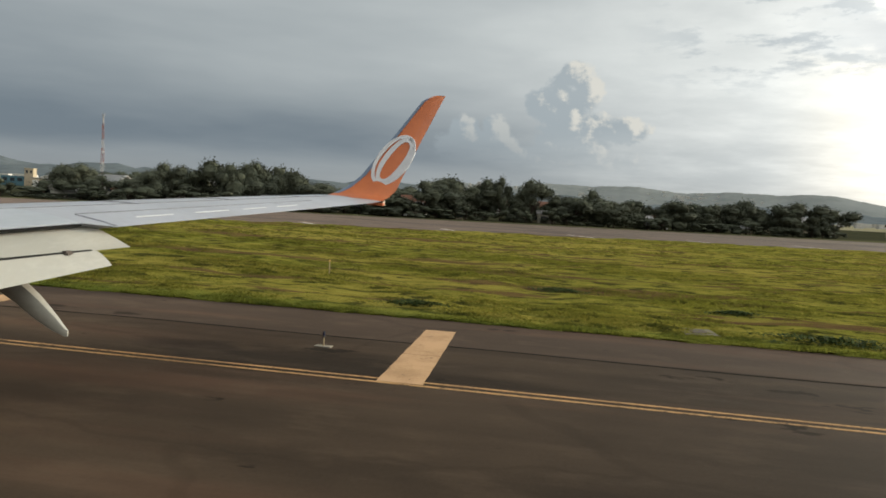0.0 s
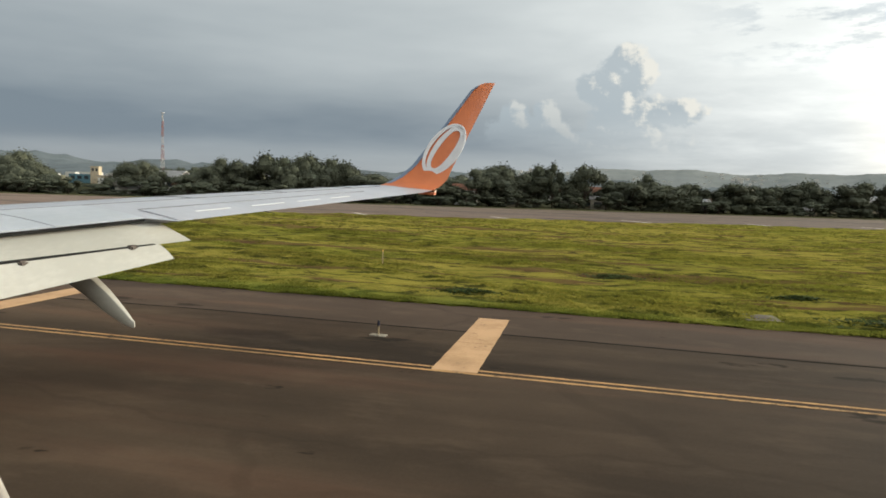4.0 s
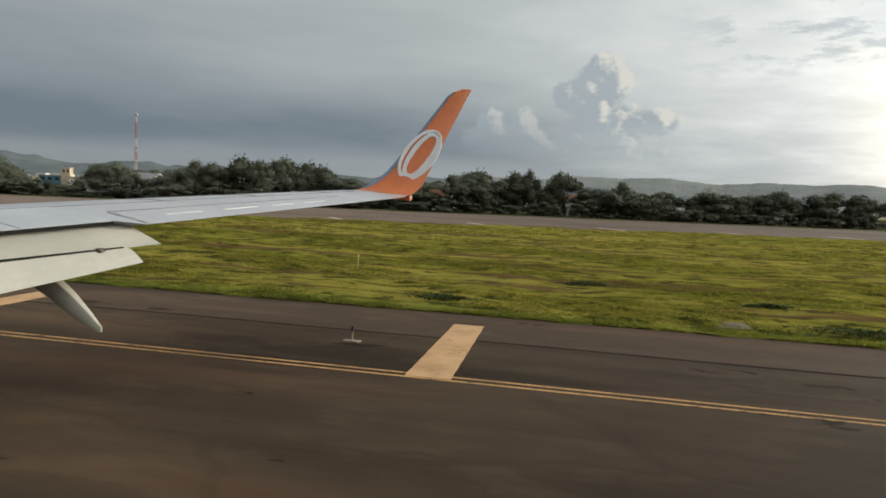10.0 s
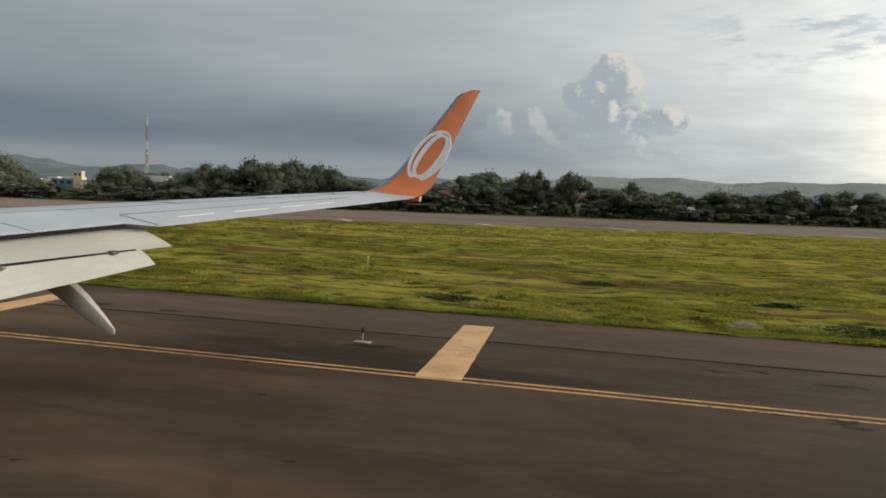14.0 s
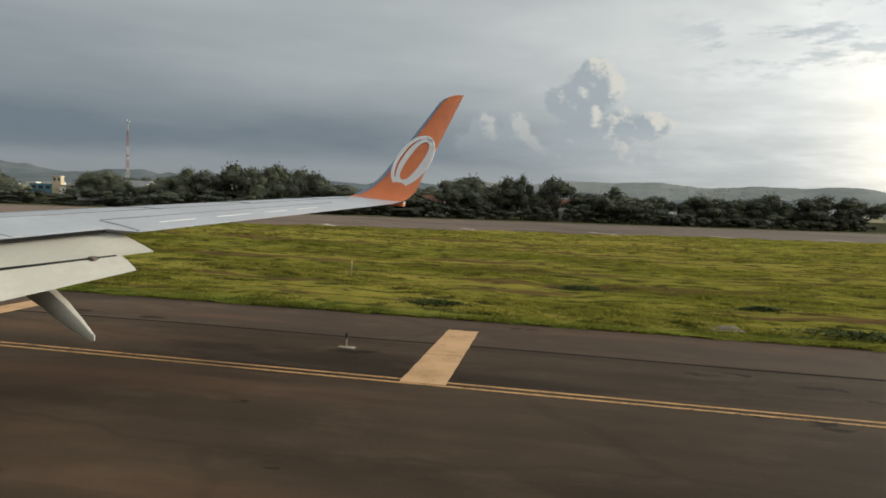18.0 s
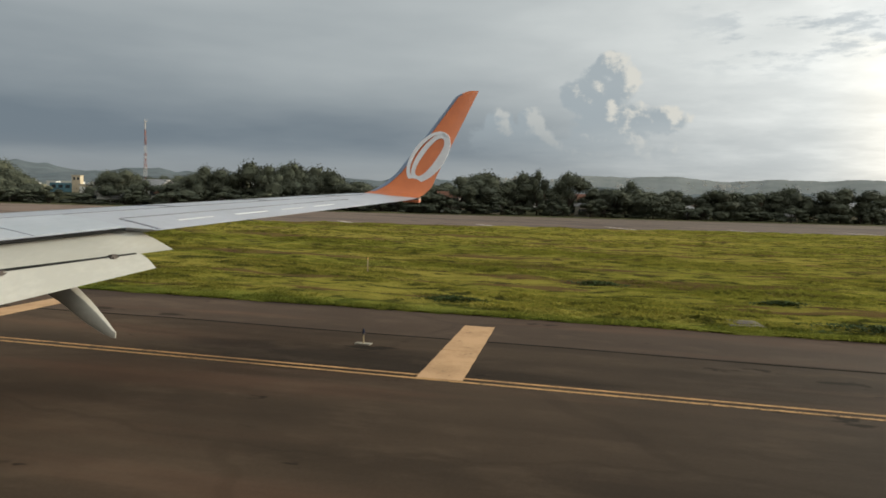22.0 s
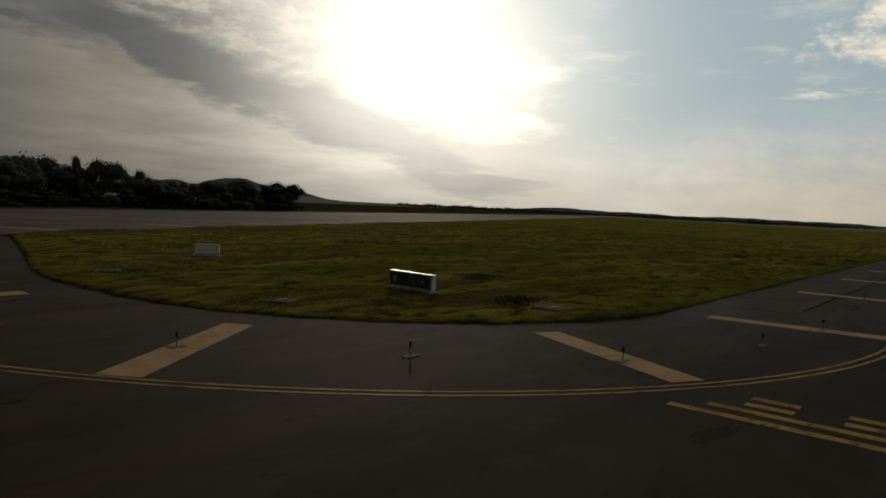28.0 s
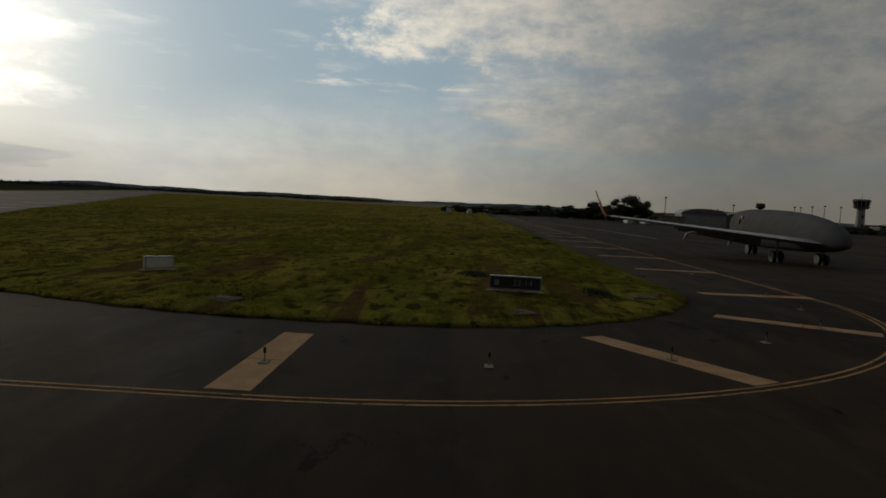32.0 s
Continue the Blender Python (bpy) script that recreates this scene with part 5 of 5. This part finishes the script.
def radio_mast(x, y, height):
    ob = thing("radio_mast", (x, y, -0.1), "tall red and white lattice radio mast", "radio mast")
    n = 9
    step = height / n
    half = lambda z: 0.7 - 0.5 * z / height
    corners = ((-1, -1), (1, -1), (1, 1), (-1, 1))
    for k in range(n):
        bm = bmesh.new()
        z0, z1 = k * step, (k + 1) * step
        for (ax, ay), (bx, by) in zip(corners, corners[1:] + corners[:1]):
            h0, h1 = half(z0), half(z1)
            rod(bm, (ax * h0, ay * h0, z0), (ax * h1, ay * h1, z1), 0.05, 0.05, 5)
            rod(bm, (ax * h0, ay * h0, z0), (bx * h1, by * h1, z1), 0.035, 0.035, 4)
            rod(bm, (bx * h0, by * h0, z0), (ax * h1, ay * h1, z1), 0.035, 0.035, 4)
            rod(bm, (ax * h1, ay * h1, z1), (bx * h1, by * h1, z1), 0.035, 0.035, 4)
        part("lattice_section", bm, "mast_red" if k % 3 != 2 else "mast_white", ob)
    part("top_platform", block(bmesh.new(), (-0.6, -0.6, height), (0.6, 0.6, height + 0.2), 0.03), "mast_white", ob)
    for k, (px, py) in enumerate(((0.5, 0.5), (-0.6, 0.2), (0.1, -0.6))):
        part("antenna", rod(bmesh.new(), (px, py, height + 0.2), (px, py, height + 1.3), 0.05, 0.03, 6), "steel", ob)
    for z in (0.35, 0.5):
        part("dish", rod(bmesh.new(), (0.7, -0.7, height * z), (0.9, -0.95, height * z), 0.55, 0.5, 14), "mast_white", ob)


radio_mast(*beyond(-203, 328), 32.0)


def control_tower():
    x, y = polar(109.7, 430)
    ob = thing("control_tower", (x, y, -0.1), "pale airport control tower with a wider glazed cab", "control tower")
    part("shaft", rod(bmesh.new(), (0, 0, 0), (0, 0, 11.5), 1.9, 1.75, 12), "whitewash", ob)
    part("gallery", rod(bmesh.new(), (0, 0, 11.3), (0, 0, 12.2), 2.6, 3.7, 12), "concrete", ob)
    cab = part("cab", rod(bmesh.new(), (0, 0, 12.2), (0, 0, 14.8), 2.9, 3.5, 12), "window", ob, "dark glazed cab")
    for k in range(12):
        a = k * math.tau / 12
        part("mullion", rod(bmesh.new(), (2.93 * math.cos(a), 2.93 * math.sin(a), 12.2), (3.53 * math.cos(a), 3.53 * math.sin(a), 14.8), 0.1, 0.1, 5), "whitewash", cab)
    part("roof", rod(bmesh.new(), (0, 0, 14.8), (0, 0, 15.6), 3.9, 3.5, 12), "concrete", ob)
    part("aerial", rod(bmesh.new(), (0, 0, 15.6), (0, 0, 18.0), 0.08, 0.04, 6), "steel", ob)
    for z in (3.0, 7.0):
        part("shaft_window", block(bmesh.new(), (-1.95, -0.4, z), (-1.6, 0.4, z + 1.4)), "window", ob)


control_tower()


def hangar(az, dist, w, d, h, wall, label, turn):
    x, y = polar(az, dist)
    ob = thing("hangar", (x, y, -0.1), label, "hangar", "buildings beside the apron", turn=turn)
    part("wall", block(bmesh.new(), (-w / 2, -d / 2, 0), (w / 2, d / 2, h * 0.72)), wall, ob)
    n = 12
    ring = [(w / 2 * 1.03 * math.cos(math.pi * k / n), h * 0.70 + h * 0.32 * math.sin(math.pi * k / n)) for k in range(n + 1)]
    part("roof", loft(bmesh.new(), [[(px, py, pz) for px, pz in ring] for py in (-d / 2 - 0.4, d / 2 + 0.4)]), "tin_roof", ob, "", True)
    for k in (-0.25, 0.12):
        part("door", block(bmesh.new(), (w * k, -d / 2 - 0.06, 0), (w * (k + 0.16), -d / 2 + 0.04, h * 0.5)), "window", ob)


hangar(100.4, 360, 17, 14, 7.0, "whitewash", "grey hangar with a curved tin roof", 84)
hangar(102.8, 370, 16, 14, 6.0, "concrete", "weathered grey hangar with a curved tin roof", 84)
hangar(104.9, 350, 18, 12, 5.6, "whitewash", "white hangar with two dark doors", 86)
hangar(88.2, 420, 22, 10, 4.2, "concrete", "low grey storage shed with a tin roof", 80)
for az, dist, w, h in ((106.9, 345, 9, 3.2), (98.6, 350, 9, 3.4), (108.9, 400, 26, 3.0), (112.5, 400, 30, 3.2)):
    x, y = polar(az, dist)
    house(x, y, w, 7, h, 90, "plaster" if w == 9 else "concrete", "tin_roof", "low terminal building with a flat pale roof", False, 4)


def pole(az, dist, height, head):
    x, y = polar(az, dist)
    ob = thing("floodlight_pole", (x, y, -0.1), "slim grey floodlight pole beside the apron", "street lamp", "apron poles", turn=az)
    part("shaft", rod(bmesh.new(), (0, 0, 0), (0, 0, height), 0.22, 0.14, 8), "steel", ob)
    part("lamp_head", block(bmesh.new(), (-head, -0.25, height - 0.3), (head, 0.25, height + 0.3), 0.05), "iron", ob)


for az, dist, height in ((106.0, 420, 10.5), (106.35, 420, 10.5), (107.0, 420, 11.0), (107.7, 420, 11.5), (108.6, 425, 11.5), (98.2, 360, 11.0), (102.4, 380, 9.5)):
    pole(az, dist, height, 0.45)


def water_tank(az, dist):
    x, y = polar(az, dist)
    ob = thing("water_tower", (x, y, -0.1), "round dark water tank on a slim column", "water tower")
    part("column", rod(bmesh.new(), (0, 0, 0), (0, 0, 8.6), 0.5, 0.4, 12), "concrete", ob)
    part("tank", rod(rod(bmesh.new(), (0, 0, 8.4), (0, 0, 9.3), 0.6, 2.0, 16), (0, 0, 9.3), (0, 0, 11.0), 2.0, 1.7, 16), "iron", ob)


water_tank(104.0, 390)


def van(az, dist, turn):
    x, y = polar(az, dist)
    ob = thing("van", (x, y, 0), "white van parked beside the apron", "van", "parked vans", turn=turn)
    body = part("body", block(bmesh.new(), (-2.4, -0.95, 0.35), (2.4, 0.95, 1.3), 0.12), "white", ob)
    part("cabin", block(bmesh.new(), (-2.3, -0.9, 1.25), (1.5, 0.9, 2.1), 0.18), "white", ob)
    part("side_window", block(bmesh.new(), (-1.9, -0.92, 1.4), (1.2, 0.92, 1.9), 0.03), "window", body)
    for wx in (-1.5, 1.5):
        for wy in (-0.85, 0.85):
            part("wheel", rod(bmesh.new(), (wx, wy - 0.1, 0.36), (wx, wy + 0.1, 0.36), 0.36, 0.36, 16), "rubber", ob)


for az, dist, t in ((95.9, 300, 5), (97.0, 300, 8), (84.0, 330, 0), (85.4, 330, 4)):
    van(az, dist, t)


def hills(name, dist, spread, base, rough, seed, label, az0, az1, skin="hill", swell=1.0, fade=12):
    """A ridge of hills: a swept profile with a sloping face."""
    rng = random.Random(seed)
    ph = [rng.uniform(0, 6.3) for _ in range(8)]
    bm = bmesh.new()
    n, m = 220, 6
    rows = []
    for i in range(n + 1):
        a = radians(az0 + (az1 - az0) * i / n)
        u = math.degrees(a)
        h = base * (0.74 + swell * (0.16 * math.sin(u * 0.13 + ph[0]) + 0.14 * math.sin(u * 0.37 + ph[1]) + 0.09 * math.sin(u * 0.9 + ph[2]))) + rough * (math.sin(u * 2.7 + ph[3]) + 0.7 * math.sin(u * 6.1 + ph[4]) + 0.5 * math.sin(u * 13.3 + ph[5]))
        h = max(h, base * 0.16)
        ends = min(1.0, i / 12, (n - i) / fade)
        row = []
        for j in range(m + 1):
            f = j / m
            r = dist + spread * f
            z = -2 + (h * ends + 2) * math.sin(f * math.pi / 2) ** 1.3 + (rough * 0.5 * math.sin(u * 9 + j * 2.1) if 0 < j < m else 0)
            row.append(bm.verts.new((r * math.sin(a), r * math.cos(a), z)))
        rows.append(row)
    for a, b in zip(rows, rows[1:]):
        for j in range(m):
            bm.faces.new((a[j], b[j], b[j + 1], a[j + 1]))
    tagged(new(name, bm_mesh(bm, name, skin, True)), label, "hill", kind="structure")


# ridges take their haze from the painted hill colours
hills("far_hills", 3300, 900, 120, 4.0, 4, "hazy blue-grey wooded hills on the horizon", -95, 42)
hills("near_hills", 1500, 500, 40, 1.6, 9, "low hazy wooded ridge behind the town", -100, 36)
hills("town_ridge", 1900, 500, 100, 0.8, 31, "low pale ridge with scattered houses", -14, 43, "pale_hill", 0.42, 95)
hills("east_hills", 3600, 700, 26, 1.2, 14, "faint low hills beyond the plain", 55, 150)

# far line of woods beyond the plain to the east
rng = random.Random(17)
verts, faces = [], []
for k in range(420):
    a, r = radians(rng.uniform(46, 99)), rng.uniform(900, 1500)
    cx, cy, w, h = r * math.sin(a), r * math.cos(a), rng.uniform(5, 14), rng.uniform(2.5, 6.5)
    if cy < 175:
        continue
    for j in range(26):
        b, u = rng.uniform(0, math.tau), rng.random()
        p = Vector((cx + w * u ** 0.5 * math.cos(b), cy + w * u ** 0.5 * math.sin(b), h * (1 - u * 0.7) * rng.uniform(0.35, 1.0)))
        i, s = len(verts), rng.uniform(0.9, 2.0)
        for q in ((-s, 0, -s * 0.6), (s, 0, -s * 0.6), (0, s, -s * 0.3), (0, 0, s * 0.8)):
            verts.append((p.x + q[0], p.y + q[1], p.z + q[2]))
        faces += [(i, i + 1, i + 3), (i + 1, i + 2, i + 3), (i + 2, i, i + 3), (i, i + 2, i + 1)]
me = bpy.data.meshes.new("far_woods")
me.from_pydata(verts, [], faces)
me.materials.append(MAT["leaf_pale"])
tagged(new("far_woods", me), "thin far line of trees across the plain", "trees", kind="stuff")

# specks of the town on the slopes
bm = bmesh.new()
rng = random.Random(5)
for k in range(240):
    a, r = radians(rng.uniform(-45, 30)), rng.uniform(700, 1550)
    x, y, z = r * math.sin(a), r * math.cos(a), max(0, (r - 1500) * 0.02)
    s = rng.uniform(2.5, 6)
    block(bm, (x - s, y - 3, z - 1), (x + s, y + 3, z + rng.uniform(2.5, 6)))
for k in range(110):
    a, f = radians(rng.uniform(-9, 16)), rng.uniform(0.35, 0.8)
    r, z = 1900 + 500 * f, 72 * math.sin(f * math.pi / 2) ** 1.3
    x, y, s = r * math.sin(a), r * math.cos(a), rng.uniform(2.0, 5.5)
    block(bm, (x - s, y - 3, z - 14), (x + s, y + 3, z + rng.uniform(3, 7)))
tagged(new("distant_town", bm_mesh(bm, "distant_town", "whitewash")), "scattered pale houses of a distant town", "town", kind="stuff")
